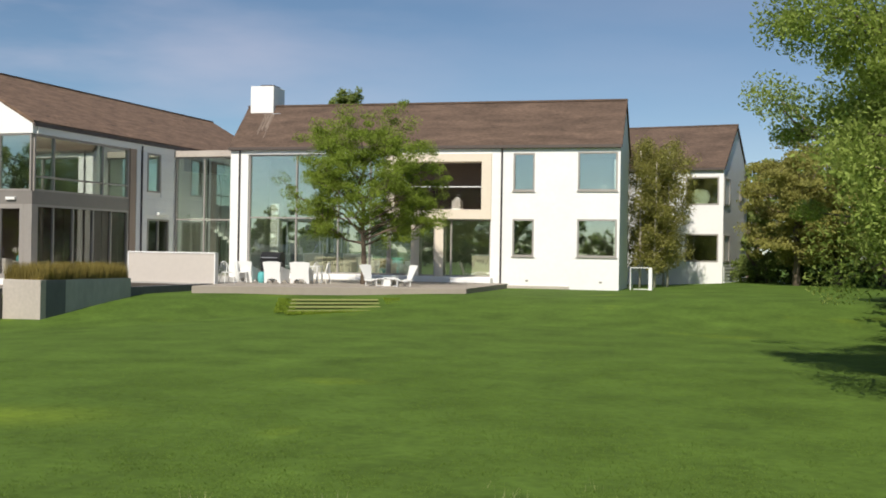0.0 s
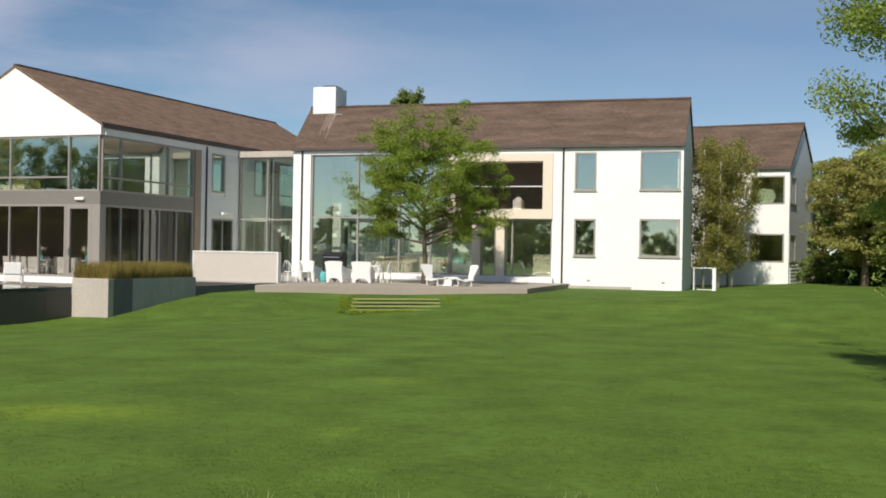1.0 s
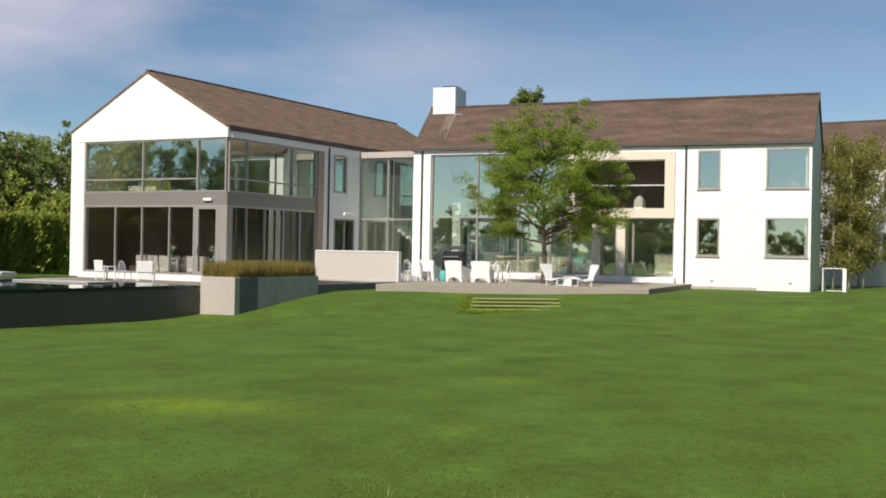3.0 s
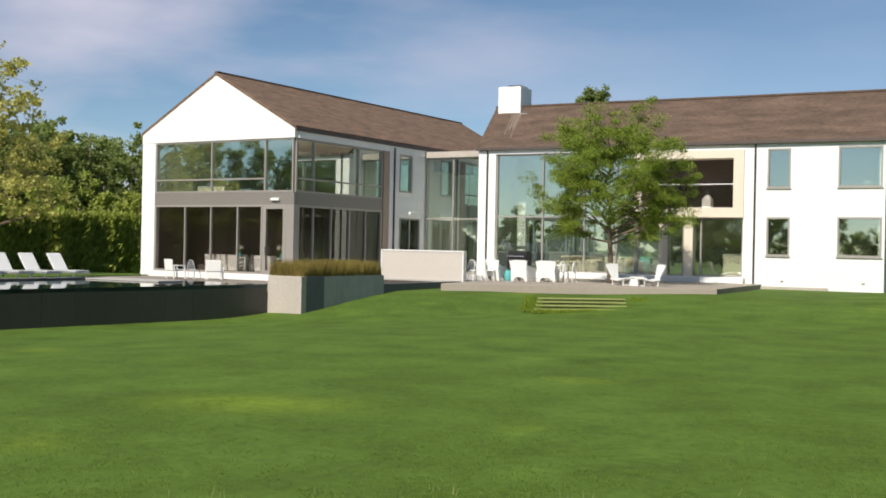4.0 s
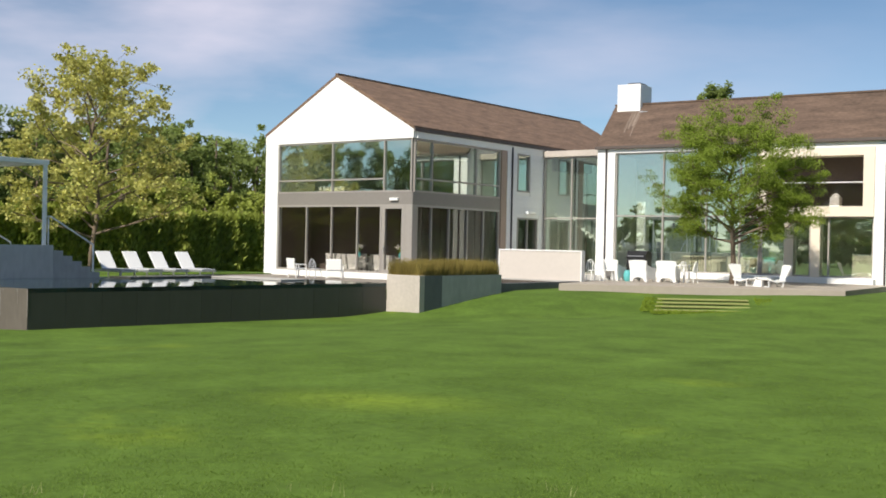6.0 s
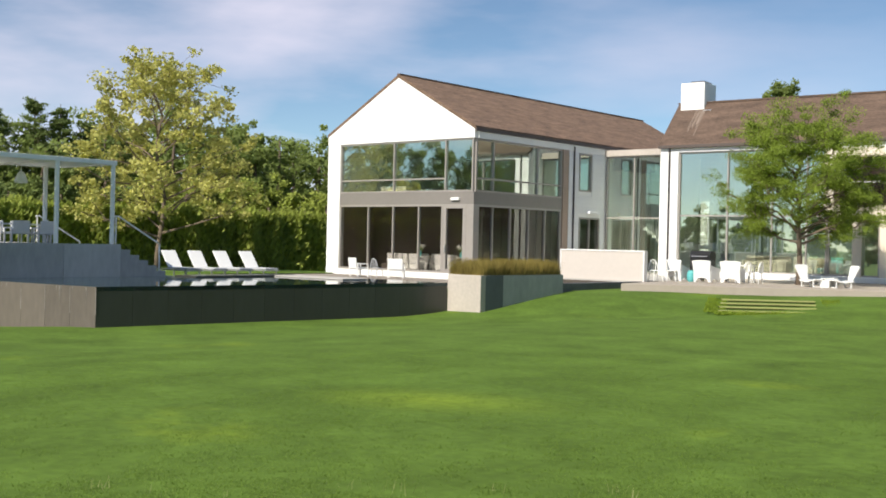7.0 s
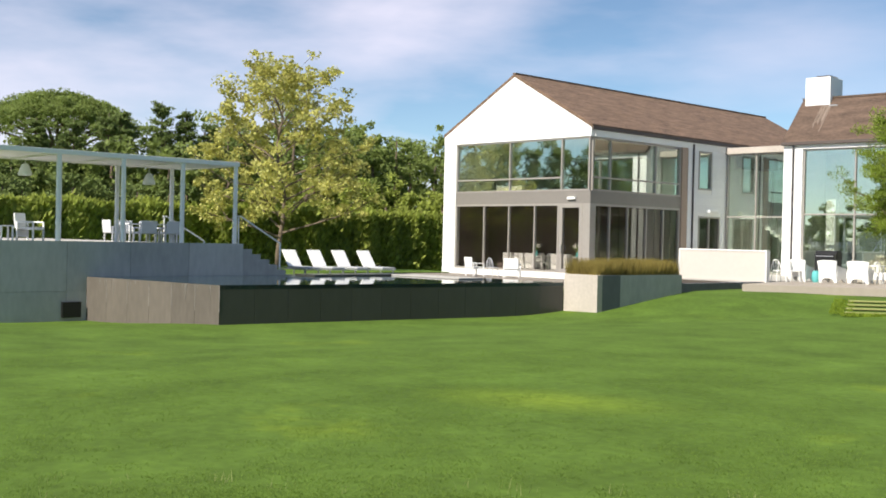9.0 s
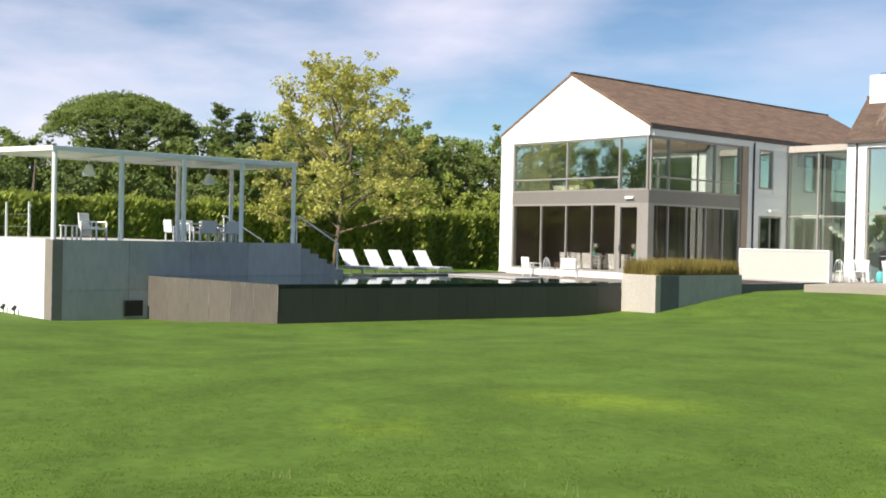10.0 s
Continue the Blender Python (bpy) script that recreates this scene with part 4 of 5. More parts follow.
for i, (ox, oy, oh) in enumerate(((-58.0, 5.5, 10.5), (-57.5, 11.0, 11.5), (-60.0, 16.0, 10.8))):
    tree("oak", ox, oy, 0.0, oh, 3.1, 2.5, 0.2, 24, 0.4, M_LEAF_D, 60, 0.2, 0.5, 120 + i, "open-crowned green tree rising out of the low woods", subs=5, group="open trees beyond the hedge")

rng_w = np.random.default_rng(5)
spots_left = []
for i in range(110):
    yy = 3 + 73 * i / 110 + rng_w.normal() * 0.6
    hh = (10.2 if yy > 40 else 7.9 if yy > 37.5 else 7.2 if yy > 24 else 7.6 if yy > 18 else 4.8) + rng_w.normal() * 0.45
    spots_left.append((-60 - 5 * (i % 3) + rng_w.normal() * 0.8, yy, 0.0, hh + (i % 3) * 0.4, 2.3 + 0.6 * rng_w.random(), 1.0))
grove("woods", spots_left, M_LEAF_D, 56, 0.29, 6, "dense green woods of mixed trees behind the hedge")
grove("woods", [(-56 + rng_w.normal(), 16 + 1.9 * i, 0.0, 5.8 + rng_w.normal() * 0.6, 2.0, 0.6) for i in range(12)], M_LEAF_C, 85, 0.2, 7, "dark olive evergreen thicket behind the hedge")
grove("woods", [(-56 + rng_w.normal(), 38.8 + 1.9 * i, 0.0, 5.6 + rng_w.normal() * 0.6, 2.0, 0.6) for i in range(12)], M_HEDGE, 85, 0.2, 17, "lighter green shrubs and young trees behind the hedge")
spots_back = [(-36 + 3.4 * i + rng_w.normal(), 80 + rng_w.normal() * 3, 0.0, (8.6 if i < 12 else 10.0) + rng_w.normal() * 0.6, 2.6 + 0.5 * rng_w.random(), 1.5) for i in range(22)]
grove("woods", spots_back, M_LEAF_D, 40, 0.4, 8, "woods behind the houses")
grove("woods", [(-3 + 2.2 * i, 68 + rng_w.normal() * 2, 0.3, 7.6 + rng_w.normal() * 0.7, 2.4, 0.4) for i in range(9)], M_LEAF_D, 70, 0.3, 9, "shaded olive woods at the lawn's edge")
grove("woods", [(-110 + 6.0 * i + rng_w.normal(), -72 + rng_w.normal() * 5, 0.0, 6.6 + rng_w.normal() * 1.2, 3.8, 0.2) for i in range(34)], M_LEAF_D, 30, 0.7, 10, "tree line on the far side of the lawn")
grove("undergrowth", [(-3.2 + 1.15 * i + rng_w.normal() * 0.2, 63.5 + rng_w.normal() * 0.5, 0.4, 2.6 + rng_w.normal() * 0.5, 1.5, 0.0) for i in range(10)], M_LEAF_D, 90, 0.16, 14, "dark shrubs under the pines at the lawn's edge", "shrubs")
hedge("hedge", -53.6, -51.8, 8.0, 66.0, 0.0, 3.7, 42000, 0.36, 12, "long clipped bright green hedge bounding the garden")


def planter_grass():
    rng = np.random.default_rng(31)
    n = 14000
    pos = np.stack([-24.85 + 1.5 * rng.random(n), 29.4 + 4.7 * rng.random(n), np.full(n, 1.0)], 1)
    g = blades("ornamental_grass", pos, 0.52, 0.012, 0.2, M_REED, rng)
    tagged(g, "dense reddish green ornamental grass in the concrete planter", "grass", kind="stuff")


planter_grass()


def lawn_blades():
    rng = np.random.default_rng(32)
    n = 300000
    r = 9.2 + 13 * rng.random(n) ** 1.6
    a = np.radians(-8 + 84 * rng.random(n))
    x, y = -r * np.sin(a), r * np.cos(a)
    tuft = np.sin(x * 5.1 + 1.7 * np.sin(y * 3.3)) * np.sin(y * 4.3 + 1.9 * np.sin(x * 2.7)) + 0.6 * np.sin(x * 1.3 + y * 0.9) + rng.normal(size=n) * 0.5
    x, y = x[tuft > -0.1], y[tuft > -0.1]
    z = np.array([lawn_z(px, py) for px, py in zip(x, y)]) - 0.005
    g = blades("grass", np.stack([x, y, z], 1), 0.02, 0.005, 1.1, M_BLADE, rng)
    tagged(g, "short mown green grass blades of the near lawn", "grass", kind="stuff")
    clumps = [(9.4 + 0.9 * rng.random() ** 2, math.radians(-6 + 80 * rng.random())) for _ in range(24)]
    spots = [(-r * math.sin(a) + 0.07 * rng.normal(), r * math.cos(a) + 0.07 * rng.normal()) for r, a in clumps for _ in range(5)]
    g = blades("seed_stalks", np.array([(px, py, lawn_z(px, py)) for px, py in spots]), 0.10, 0.003, 0.25, M_STALK, rng)
    tagged(g, "sparse pale dry grass stalks in the near lawn", "grass", kind="stuff")


lawn_blades()


# ---- garden steps and paths ----
def grass_steps():
    s = thing("garden_steps", -15.5, 34.9, 0, 38, label="three shallow grass steps with pale stone edges up to the deck", category="steps", kind="structure")
    for i in range(4):
        y = -1.3 + 0.8 * i
        z = 0.14 + 0.085 * i
        x0, x1 = -1.95 + 0.2 * i, 1.2 + 0.2 * i
        part("edge", box(x0, x1, y - 0.05, y + 0.06, z - 0.025, z + 0.03, 0.008), M_EDGE, s)
        # earth riser, coloured dark for the shadow below each stone edge
        part("riser", box(x0, x1, y + 0.01, y + 0.05, z - 0.25, z - 0.027), M_RISER, s)
        part("tread", box(x0, x1, y + 0.07, y + 0.78, z - 0.25, z + 0.025), M_GRASS, s)
    rng = np.random.default_rng(15)
    for x0, x1 in ((-2.45, -1.75), (1.45, 2.05)):
        n = 1000
        yy = -1.3 + 3.1 * rng.random(n)
        pos = np.stack([x0 + (x1 - x0) * rng.random(n) + 0.25 * (yy + 1.3), yy, 0.08 + 0.1 * (yy + 1.3)], 1)
        blades("grass_fringe", pos, 0.09, 0.018, 0.35, M_FRINGE, rng, s)
    n = 1200
    blades("grass_fringe", np.stack([-2.1 + 3.5 * rng.random(n), -1.75 + 0.4 * rng.random(n), np.full(n, 0.05)], 1), 0.12, 0.02, 0.35, M_FRINGE, rng, s)


M_FRINGE = mat("fresh_yellow_grass", (0.21, 0.29, 0.03), 0.7, var=0.3, bump=0, spec=0.2, translucent=0.4, island=0.6)
M_RISER = mat("shadowed_earth_riser", (0.10, 0.085, 0.035), 0.95, var=0.3, bump=0.01)
M_EDGE = mat("pale_stone_edge", (0.30, 0.31, 0.11), 0.85, var=0.15, bump=0.005)
grass_steps()
tagged(link_mesh("drive", box(-1.5, 26, 62.2, 64.0, 0.1, 0.62), M_PAVE), "pale gravel drive beyond the lawn", "drive", kind="structure")


# ---- furniture ----
def sling_chair(name, x, y, z, rz, group, label):
    """Low lounge chair with a tall tapered back, a thin seat and a foot base."""
    c = thing(name, x, y, z, rz, label=label, category="chair", group=group)
    bm = prism([(-0.21, 0.36), (0.21, 0.36), (0.27, 0.6), (0.40, 1.04), (0.2, 1.08), (-0.2, 1.08), (-0.40, 1.04), (-0.27, 0.6)], "y", 0, 0.04)
    b = part("backrest", bm, M_CHAIR, c)
    b.matrix_basis = pose(0, 0.20, 0.0, -20, 0, 0) @ pose(0, 0, 0)
    part("seat", prism([(0.32, 0.26), (0.36, 0.33), (-0.1, 0.27), (-0.6, 0.38), (-0.62, 0.33), (-0.1, 0.21)], "x", -0.3, 0.3), M_CHAIR, c)
    part("front_leg", boxes((-0.28, -0.24, -0.5, -0.46, 0, 0.36), (0.24, 0.28, -0.5, -0.46, 0, 0.36), (-0.24, 0.24, -0.5, -0.46, 0, 0.04)), M_CHAIR, c)
    part("rear_leg", boxes((-0.28, -0.24, 0.22, 0.26, 0, 0.34), (0.24, 0.28, 0.22, 0.26, 0, 0.34), (-0.24, 0.24, 0.22, 0.26, 0, 0.04)), M_CHAIR, c)
    return c


def box_chair(x, y, z, rz, mat_=None, group="", label="white woven outdoor armchair with solid back"):
    c = thing("armchair", x, y, z, rz, label=label, category="chair", group=group)
    m = mat_ or M_CHAIR
    b = part("backrest", box(-0.36, 0.36, -0.03, 0.03, 0.40, 0.92, 0.02), m, c)
    b.matrix_basis = pose(0, 0.3, 0) @ pose(0, 0, 0, -6, 0, 0)
    part("seat", box(-0.34, 0.34, -0.32, 0.30, 0.36, 0.46, 0.03), m, c)
    for s in (-1, 1):
        part("armrest", box(s * 0.36 - 0.03, s * 0.36 + 0.03, -0.30, 0.30, 0.60, 0.65, 0.015), m, c)
        for yy in (-0.28, 0.28):
            part("leg", box(s * 0.36 - 0.025, s * 0.36 + 0.025, yy - 0.025, yy + 0.025, 0, 0.60), m, c)
    if m is not M_MESHCH:
        part("skirt", box(-0.34, 0.34, 0.27, 0.33, 0.12, 0.40, 0.02), m, c)
    return c


def tub_chair(x, y, z, rz, group, label="white woven tub chair with flared solid back"):
    """Woven armchair: a flared back with an arched lower edge, sloping sides, a cushion and short legs."""
    c = thing("tub_chair", x, y, z, rz, label=label, category="chair", group=group)
    arch = [(0.27 * math.cos(a), 0.08 + 0.13 * math.sin(a)) for a in [math.pi * k / 8 for k in range(9)]]
    b = part("backrest", prism([(0.41, 0.02), (0.385, 0.5), (0.44, 0.9), (0.2, 0.93), (-0.2, 0.93), (-0.44, 0.9), (-0.385, 0.5), (-0.41, 0.02), (-0.29, 0.02)] + arch[::-1] + [(0.29, 0.02)], "y", 0.0, 0.06), M_CHAIR, c)
    b.matrix_basis = pose(0, 0.26, 0, -7, 0, 0)
    for s in (-1, 1):
        part("side", prism([(-0.38, 0.02), (-0.3, 0.02), (-0.1, 0.14), (0.1, 0.14), (0.27, 0.02), (0.28, 0.72), (-0.1, 0.62), (-0.4, 0.58)], "x", s * 0.37 - 0.03, s * 0.37 + 0.03), M_CHAIR, c)
    part("seat", box(-0.335, 0.335, -0.38, 0.25, 0.28, 0.40, 0.02), M_CHAIR, c)
    part("cushion", box(-0.32, 0.32, -0.37, 0.22, 0.404, 0.48, 0.03), M_CREAM, c, "cream seat cushion")
    return c


def loop_chair(x, y, z, rz, group, m=None, label="white metal garden chair with open looped back"):
    c = thing("garden_chair", x, y, z, rz, label=label, category="chair", group=group)
    m = m or M_CHAIR
    arc = [(0.22 * math.cos(a), 0.2 + 0.05 * math.sin(a), 0.46 + 0.44 * math.sin(a)) for a in [math.pi * k / 10 for k in range(11)]]
    part("back_loop", tube(arc, 0.022, 6), m, c)
    for s in (-0.1, 0.0, 0.1):
        part("back_slat", tube([(s, 0.21, 0.46), (s * 1.1, 0.25, 0.84)], 0.016, 6), m, c)
    part("seat", prism([(0.23 * math.cos(a), 0.22 * math.sin(a)) for a in [2 * math.pi * k / 16 for k in range(16)]], "z", 0.43, 0.465), m, c)
    for sx in (-1, 1):
        for sy in (-1, 1):
            part("leg", tube([(sx * 0.17, sy * 0.16, 0.44), (sx * 0.22, sy * 0.22, 0.0)], 0.018, 6), m, c)
    return c


def dining_table(x, y, z, rz, w, d, label, m=None, top=0.74):
    t = thing("dining_table", x, y, z, rz, label=label, category="table")
    m = m or M_CHAIR
    part("tabletop", box(-w / 2, w / 2, -d / 2, d / 2, top - 0.04, top, 0.01), m, t)
    for sx in (-1, 1):
        for sy in (-1, 1):
            part("leg", box(sx * (w / 2 - 0.06) - 0.025, sx * (w / 2 - 0.06) + 0.025, sy * (d / 2 - 0.06) - 0.025, sy * (d / 2 - 0.06) + 0.025, 0, top - 0.04), m, t)
    return t


def lathe(profile, sides=20):
    bm = bmesh.new()
    rings = [[bm.verts.new((r * math.cos(2 * math.pi * k / sides), r * math.sin(2 * math.pi * k / sides), h)) for k in range(sides)] for r, h in profile]
    for a, b in zip(rings, rings[1:]):
        for k in range(sides):
            bm.faces.new((a[k], a[(k + 1) % sides], b[(k + 1) % sides], b[k]))
    bm.faces.new(rings[0][::-1])
    bm.faces.new(rings[-1])
    return bm


DZ = 0.72
G1 = "white chairs on the deck"
loop_chair(-23.2, 40.9, DZ, 60, G1)
loop_chair(-22.9, 41.7, DZ, 110, G1)
tub_chair(-22.95, 42.2, DZ, 180, G1)
tub_chair(-21.6, 42.3, DZ, 175, G1)
loop_chair(-21.2, 43.5, DZ, 168, G1)
loop_chair(-20.35, 43.2, DZ, 250, G1)
loop_chair(-20.05, 43.7, DZ, 270, G1)
tub_chair(-20.6, 42.7, DZ, 190, G1)
dining_table(-20.95, 43.9, DZ, 4, 1.3, 0.75, "low white garden table among the deck chairs")
st = thing("stool", -22.25, 42.2, DZ, label="round turquoise ceramic garden stool", category="stool")
part("body", lathe([(0.13, 0), (0.17, 0.08), (0.19, 0.22), (0.17, 0.38), (0.13, 0.45)]), M_TEAL, st)
part("rim", lathe([(0.14, 0.45), (0.15, 0.465), (0.12, 0.48)]), M_TEAL, st)
sling_chair("lounge_chair", -17.2, 42.4, DZ, 67, "slung lounge chairs on the deck", "white tapered lounge chair on the timber deck").scale = (0.86, 0.86, 0.86)
sling_chair("lounge_chair", -15.95, 42.6, DZ, -40, "slung lounge chairs on the deck", "white tapered lounge chair with footrest beside the tree").scale = (0.86, 0.86, 0.86)
ot = thing("footrest", -16.5, 42.5, DZ, 70, label="low white slung footrest by the lounge chair", category="footrest")
part("pad", prism([(-0.3, 0.26), (0.0, 0.33), (0.3, 0.26), (0.3, 0.30), (0.0, 0.37), (-0.3, 0.30)], "x", -0.27, 0.27), M_CHAIR, ot)
part("base", boxes((-0.25, -0.21, -0.25, 0.25, 0, 0.28), (0.21, 0.25, -0.25, 0.25, 0, 0.28)), M_CHAIR, ot)
gr = thing("grill", -23.95, 46.5, DZ, label="black covered barbecue grill on the deck", category="grill")
part("cabinet", box(-0.5, 0.5, -0.3, 0.3, 0.1, 0.9, 0.03), M_BLACK, gr)
part("hood", prism([(-0.3, 0.9), (0.3, 0.9), (0.3, 1.15), (0.12, 1.3), (-0.15, 1.3), (-0.3, 1.12)], "x", -0.5, 0.5), M_BLACK, gr)
part("handle", tube([(-0.4, -0.36, 1.05), (0.4, -0.36, 1.05)], 0.02), M_STEEL, gr)
for sx in (-0.45, 0.45):
    part("foot", box(sx - 0.04, sx + 0.04, -0.25, 0.25, 0, 0.1), M_BLACK, gr)


def sun_lounger():
    t = thing("sun_lounger", label="white sun lounger with raised backrest on the pool terrace", category="lounger", group="row of sun loungers by the pool")
    part("side_rail", boxes((0.0, 2.0, -0.34, -0.30, 0.28, 0.34), (0.0, 2.0, 0.30, 0.34, 0.28, 0.34), (1.96, 2.0, -0.3, 0.3, 0.28, 0.34), (0.0, 0.04, -0.3, 0.3, 0.28, 0.34)), M_STEEL, t)
    part("mattress", box(0.62, 1.98, -0.3, 0.3, 0.345, 0.40, 0.015), M_GREYCH, t)
    b = part("backrest", box(-0.82, 0, -0.3, 0.3, 0, 0.06, 0.015), M_CHAIR, t, "white raised backrest")
    b.matrix_basis = pose(0.66, 0, 0.36, 0, 50, 0)
    for x in (0.12, 1.85):
        for y in (-0.3, 0.3):
            part("leg", box(x - 0.02, x + 0.02, y - 0.02, y + 0.02, 0, 0.28), M_STEEL, t)
    return t


L0 = sun_lounger()
LX = [(-35.26, 25.03), (-35.11, 26.11), (-34.96, 27.2), (-34.81, 28.36)]
L0.matrix_basis = pose(LX[0][0], LX[0][1], 0.60, 0, 0, -4)
for lx, ly in LX[1:]:
    copy_thing(L0, pose(lx, ly, 0.60, 0, 0, -4))
tagged(link_mesh("lounger_lawn", boxes((-51.6, -32.0, 21.2, 29.2, -0.2, 0.60), (-51.6, -24.85, 29.204, 30.996, -0.2, 0.45), (-51.6, -41.62, 31.0, 40.5, -0.2, 0.45)), M_GRASS), "strip of green grass beside the pool under the loungers", "lawn", kind="structure")

# pergola furniture
TZ = 1.80
box_chair(-36.3, 15.35, TZ, 130, group="pergola seats", label="white armchair under the pergola roof")
dining_table(-36.2, 14.45, TZ, 0, 0.5, 0.5, "small white side table beside the armchair", top=0.5)
dining_table(-36.7, 19.9, TZ, 0, 0.95, 2.0, "long white dining table under the pergola", top=0.68)
for cx, cy, cr in ((-36.0, 19.4, 90), (-36.0, 20.4, 90), (-37.4, 19.5, -90), (-37.4, 20.4, -90), (-36.7, 18.6, 0)):
    box_chair(cx, cy, TZ, cr + 180, M_MESHCH, "dining chairs under the pergola", "pale mesh dining chair under the pergola").scale = (0.85, 0.85, 0.85)


def lantern(x, y, z):
    t = thing("lantern", x, y, z, label="white bell-shaped lantern hanging from the pergola roof", category="lantern", group="pergola lanterns")
    part("shade", lathe([(0.2, -0.18), (0.21, -0.1), (0.16, 0.02), (0.12, 0.14), (0.06, 0.2)]), M_CHAIR, t)
    part("cord", tube([(0, 0, 0.2), (0, 0, 4.52 - z)], 0.012, 5), M_CHAIR, t)


lantern(-34.3, 14.3, 4.05)
lantern(-34.3, 18.6, 3.98)
rl = thing("terrace_rail", label="white slender rail posts on the terrace edge", category="railing")
for rx in (-34.75, -36.8, -38.8, -40.8):
    part("post", box(rx - 0.03, rx + 0.03, 12.56, 12.62, 1.84, 3.0), M_WHITE, rl)
part("wire", boxes((-41, -34.75, 12.585, 12.595, 2.2, 2.21), (-41, -34.75, 12.585, 12.595, 2.6, 2.61)), M_STEEL, rl)
for hx in (-32.5, -37.6):
    hr = thing("handrail", label="slim white metal stair handrail", category="railing", group="stair handrails")
    part("rail", tube([(hx, 21.0, 2.78), (hx, 21.15, 2.78), (hx, 22.76, 1.89), (hx, 22.8, 1.87), (hx, 22.8, 0.9)], 0.03), M_WHITE, hr)
    part("post", tube([(hx, 21.05, 1.8), (hx, 21.05, 2.74)], 0.025), M_WHITE, hr)
for sx in (-36.16, -35.13):
    sp = thing("spotlight", sx, 12.42, lawn_z(sx, 12.0) + 0.02, label="small black garden spotlight at the foot of the wall", category="lamp", group="wall spotlights")
    part("stake", tube([(0, -0.1, -0.05), (0, -0.1, 0.12)], 0.02), M_BLACK, sp)
    part("head", tube([(0, -0.16, 0.10), (0, -0.06, 0.24)], [0.07, 0.05], 10), M_BLACK, sp)

# chairs in front of the glass wing
G3 = "white chairs on the pool terrace"
box_chair(-37.7, 37.9, 0.40, 165, group=G3, label="white armchair on the terrace before the glass wing")
box_chair(-35.9, 38.6, 0.40, 215, group=G3, label="white armchair turned sideways on the terrace")
loop_chair(-36.8, 38.2, 0.40, 180, G3, M_GREYCH, "grey metal chair between the white armchairs")

# dining room inside the wing
G4 = "white dining chairs inside the wing"
dining_table(-37.6, 42.0, FLOOR, 0, 2.0, 0.95, "white dining table inside the glass wing")
dining_table(-34.6, 42.0, FLOOR, 0, 1.6, 0.95, "white dining table inside the glass wing")
for cx, cy, cr in ((-38.3, 41.1, 180), (-37.5, 41.1, 180), (-36.8, 41.1, 180), (-38.9, 42, 90), (-35.1, 41.1, 180), (-34.3, 41.1, 180), (-38.0, 42.65, 0), (-37.2, 42.65, 0), (-34.8, 42.65, 0)):
    box_chair(cx, cy, FLOOR, cr, group=G4, label="white dining chair behind the glass doors").scale = (0.8, 0.8, 0.95)
for vx in (-37.4, -34.7):
    v = thing("flower_vase", vx, 42.0, FLOOR + 0.74, label="glass vase with white flowers on the dining table", category="vase")
    part("vase", lathe([(0.07, 0), (0.09, 0.1), (0.05, 0.25), (0.06, 0.28)], 12), M_TEAL, v)
    rng_v = np.random.default_rng(int(-vx * 10))
    leaf_cloud("flowers", [(0, 0, 0.5), (0.12, 0.05, 0.55), (-0.12, 0, 0.52)], M_CHAIR, v, 60, 0.2, 0.06, rng_v)
    leaf_cloud("stems", [(0, 0, 0.4)], M_LEAF, v, 80, 0.22, 0.08, rng_v)

# upper room of the wing
ca = thing("low_cabinet", -38.8, 41.6, 4.3, label="low pale cabinet behind the upper glazing", category="cabinet")
part("body", box(-0.9, 0.9, -0.25, 0.25, 0.05, 0.62, 0.01), M_CREAM, ca)
part("top", box(-0.93, 0.93, -0.27, 0.27, 0.62, 0.66), M_CHAIR, ca)
part("foot", boxes((-0.85, -0.75, -0.2, 0.2, 0, 0.05), (0.75, 0.85, -0.2, 0.2, 0, 0.05)), M_CHAIR, ca)
sc = thing("white_screen", -33.0, 45.75, 4.3, label="tall white panel screen in the upper room", category="screen")
part("panel", box(-0.05, 0.05, -0.28, 0.28, 0.9, 2.6, 0.01), M_CHAIR, sc)
part("base", box(-0.1, 0.1, -0.3, 0.3, 0, 0.9), M_CREAM, sc)
for ly, lh in ((43.3, 0.75), (45.7, 1.4)):
    cl = thing("ceiling_light", -34.4, ly, 6.52, label="long white linear ceiling light in the upper room", category="light", group="linear lights of the upper room")
    part("body", box(-0.15, 0.15, -lh, lh, 0, 0.2, 0.02), M_CHAIR, cl)
    part("hanger", boxes((-0.02, 0.02, -0.5, -0.46, 0.2, 0.57), (-0.02, 0.02, 0.46, 0.5, 0.2, 0.57)), M_STEEL, cl)

# living room of the main house
co = thing("column", -26.75, 52.3, 0.96, label="pale square column inside the tall window", category="column", kind="structure")
part("shaft", box(-0.24, 0.24, -0.24, 0.24, 0, 3.6, 0.01), M_WHITE, co)


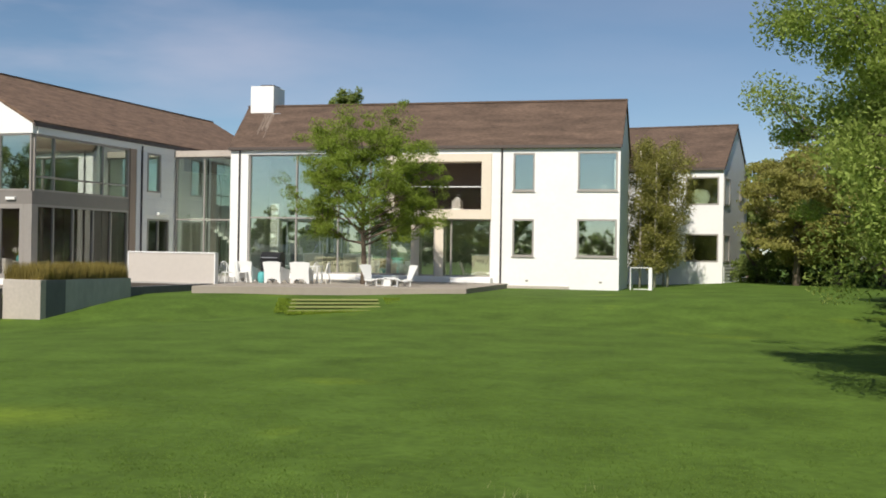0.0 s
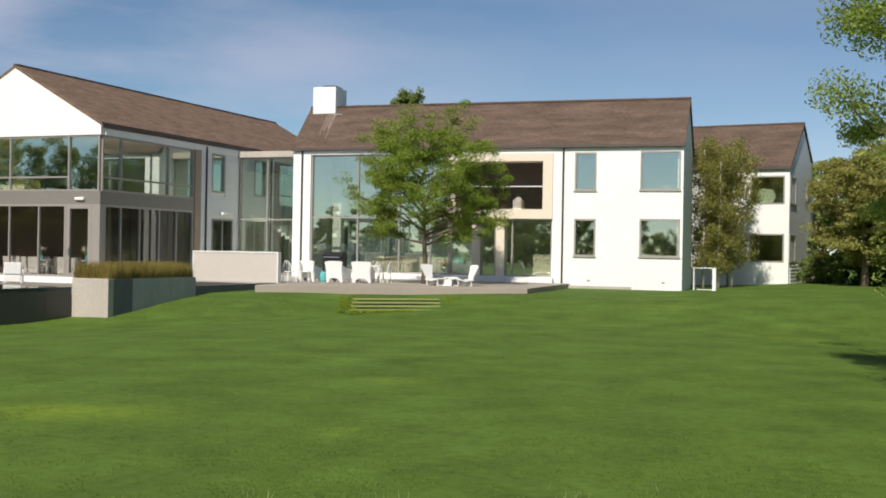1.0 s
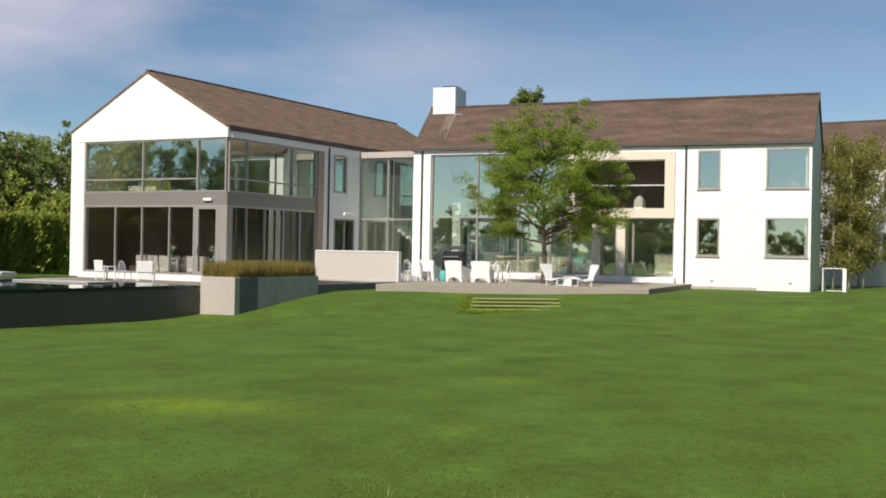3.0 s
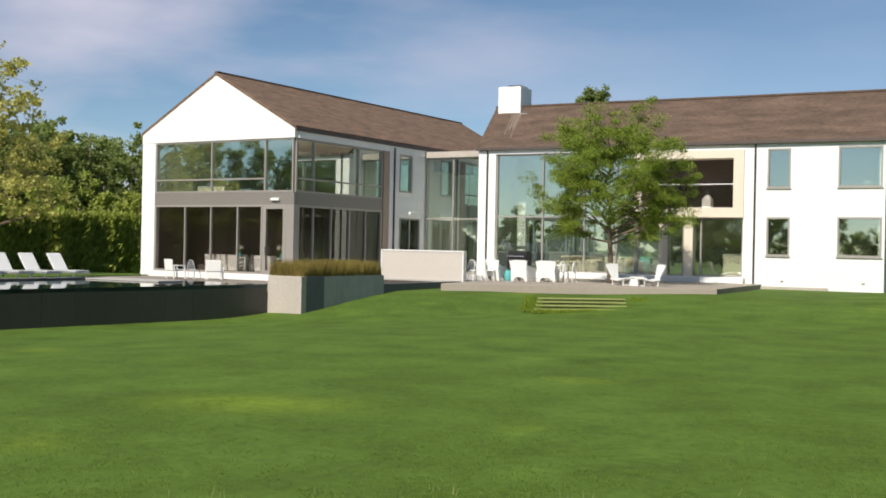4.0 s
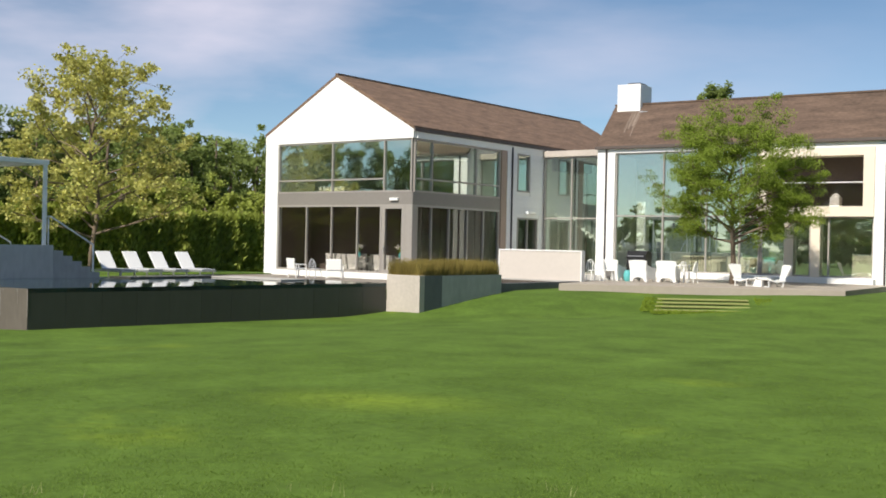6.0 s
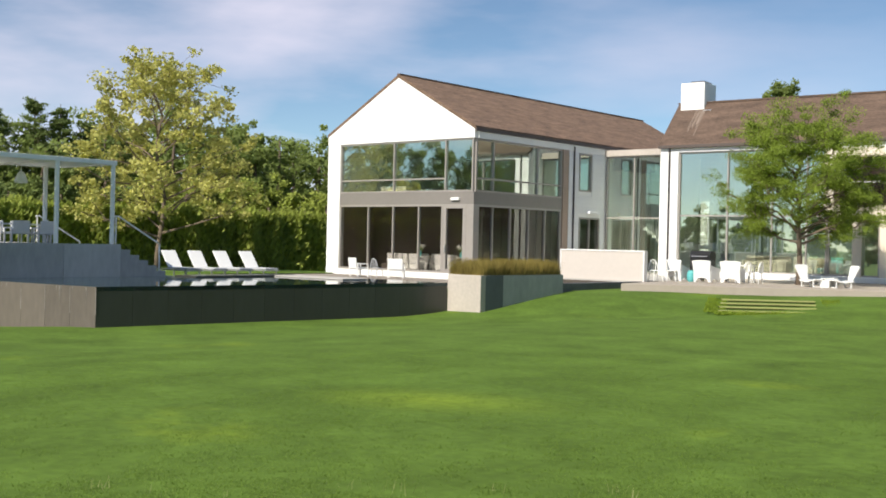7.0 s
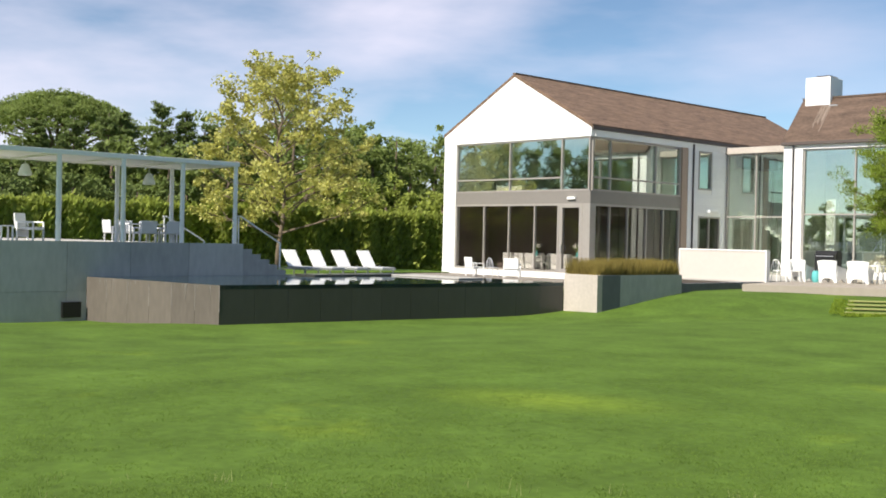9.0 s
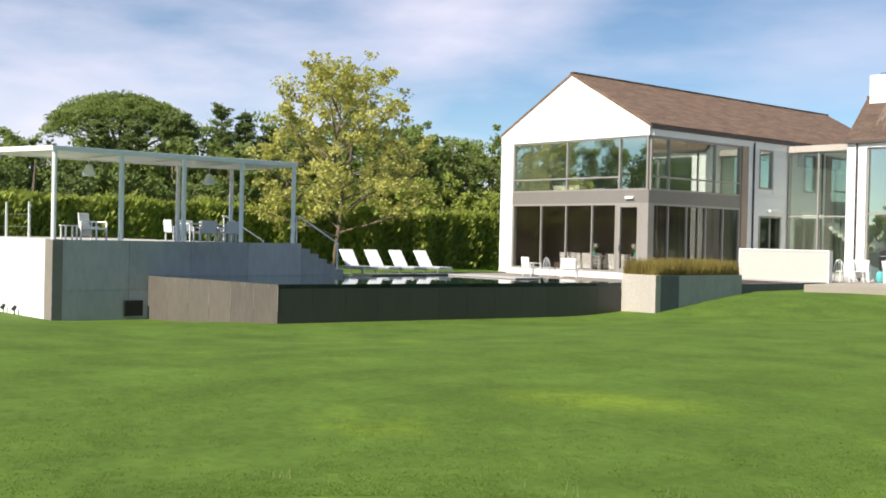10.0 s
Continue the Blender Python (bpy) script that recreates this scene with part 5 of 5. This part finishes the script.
def sofa(x, y, z, rz, w, m, label):
    t = thing("sofa", x, y, z, rz, label=label, category="sofa")
    part("base", box(-w / 2, w / 2, -0.42, 0.42, 0.08, 0.42, 0.04), m, t)
    part("backrest", box(-w / 2, w / 2, 0.22, 0.45, 0.42, 0.86, 0.05), m, t)
    for s in (-1, 1):
        part("armrest", box(s * (w / 2 - 0.1) - 0.1, s * (w / 2 - 0.1) + 0.1, -0.42, 0.22, 0.42, 0.62, 0.04), m, t)
    for i in range(3):
        part("cushion", box(-w / 2 + 0.22 + (w - 0.44) / 3 * i + 0.01, -w / 2 + 0.22 + (w - 0.44) / 3 * (i + 1) - 0.01, -0.42, 0.2, 0.43, 0.55, 0.04), m, t)
    part("feet", boxes((-w / 2 + 0.05, -w / 2 + 0.12, -0.35, 0.35, 0, 0.08), (w / 2 - 0.12, w / 2 - 0.05, -0.35, 0.35, 0, 0.08)), M_DARK, t)


sofa(-23.6, 52.6, 0.96, 0, 2.4, M_CREAM, "cream sofa inside the tall window")
sofa(-21.3, 53.6, 0.96, 0, 2.2, M_TEAL, "turquoise sofa at the back of the living room")
sofa(-20.9, 52.1, 0.96, 180, 1.8, M_CREAM, "cream sofa seen through the window wall")
cb = thing("sideboard", -15.3, 52.9, 0.96, label="cream sideboard behind the sliding door", category="cabinet")
part("body", box(-0.75, 0.75, -0.3, 0.3, 0.05, 1.05, 0.01), M_CREAM, cb)
part("top", box(-0.78, 0.78, -0.32, 0.32, 1.05, 1.09), M_CHAIR, cb)
part("foot", boxes((-0.7, -0.62, -0.25, 0.25, 0, 0.05), (0.62, 0.7, -0.25, 0.25, 0, 0.05)), M_DARK, cb)
bl = thing("balcony_lantern", -16.5, 51.45, 4.24, label="white lantern standing on the balcony", category="lantern")
part("body", box(-0.22, 0.22, -0.22, 0.22, 0.0, 0.45, 0.02), M_CHAIR, bl)
part("cap", lathe([(0.2, 0.45), (0.16, 0.55), (0.05, 0.62)], 12), M_CHAIR, bl)
part("ring", tube([(0.07 * math.cos(a), 0, 0.68 + 0.07 * math.sin(a)) for a in [2 * math.pi * k / 12 for k in range(13)]], 0.012, 5), M_STEEL, bl)
ws = thing("window_ornament", -9.35, 51.78, 5.18, label="small white framed ornament on the window sill", category="ornament")
part("frame", boxes((-0.12, -0.08, -0.03, 0.03, 0, 0.26), (0.08, 0.12, -0.03, 0.03, 0, 0.26), (-0.08, 0.08, -0.03, 0.03, 0.22, 0.26), (-0.08, 0.08, -0.03, 0.03, 0, 0.04)), M_CHAIR, ws)
# chair made up to give the pale round shape in the window
rc = thing("round_chair", -5.9, 62.75, 4.0, label="round pale green chair made up for the pale disc in the upper window", category="chair")
part("back", prism([(0.5 * math.cos(a), 1.45 + 0.5 * math.sin(a)) for a in [2 * math.pi * k / 24 for k in range(24)]], "y", 0.05, 0.25), M_CUSH, rc)
part("seat", lathe([(0.3, 0), (0.45, 0.2), (0.45, 0.9), (0.4, 1.0)]), M_CUSH, rc)


def goal():
    g = thing("garden_goal", -7.42, 50.9, 0.56, label="small white frame goal on the lawn beside the house", category="goal")
    part("frame", tube([(-0.47, 0, 0), (-0.47, 0, 1.02), (0.47, 0, 1.02), (0.47, 0, 0)], 0.035), M_WHITE, g)
    part("stay", tube([(-0.47, 0, 1.0), (-0.47, 0.7, 0.02), (0.47, 0.7, 0.02), (0.47, 0, 1.0)], 0.02), M_WHITE, g)
    part("board", box(0.36, 0.52, -0.03, 0.03, 0, 1.0), M_WHITE, g)


goal()
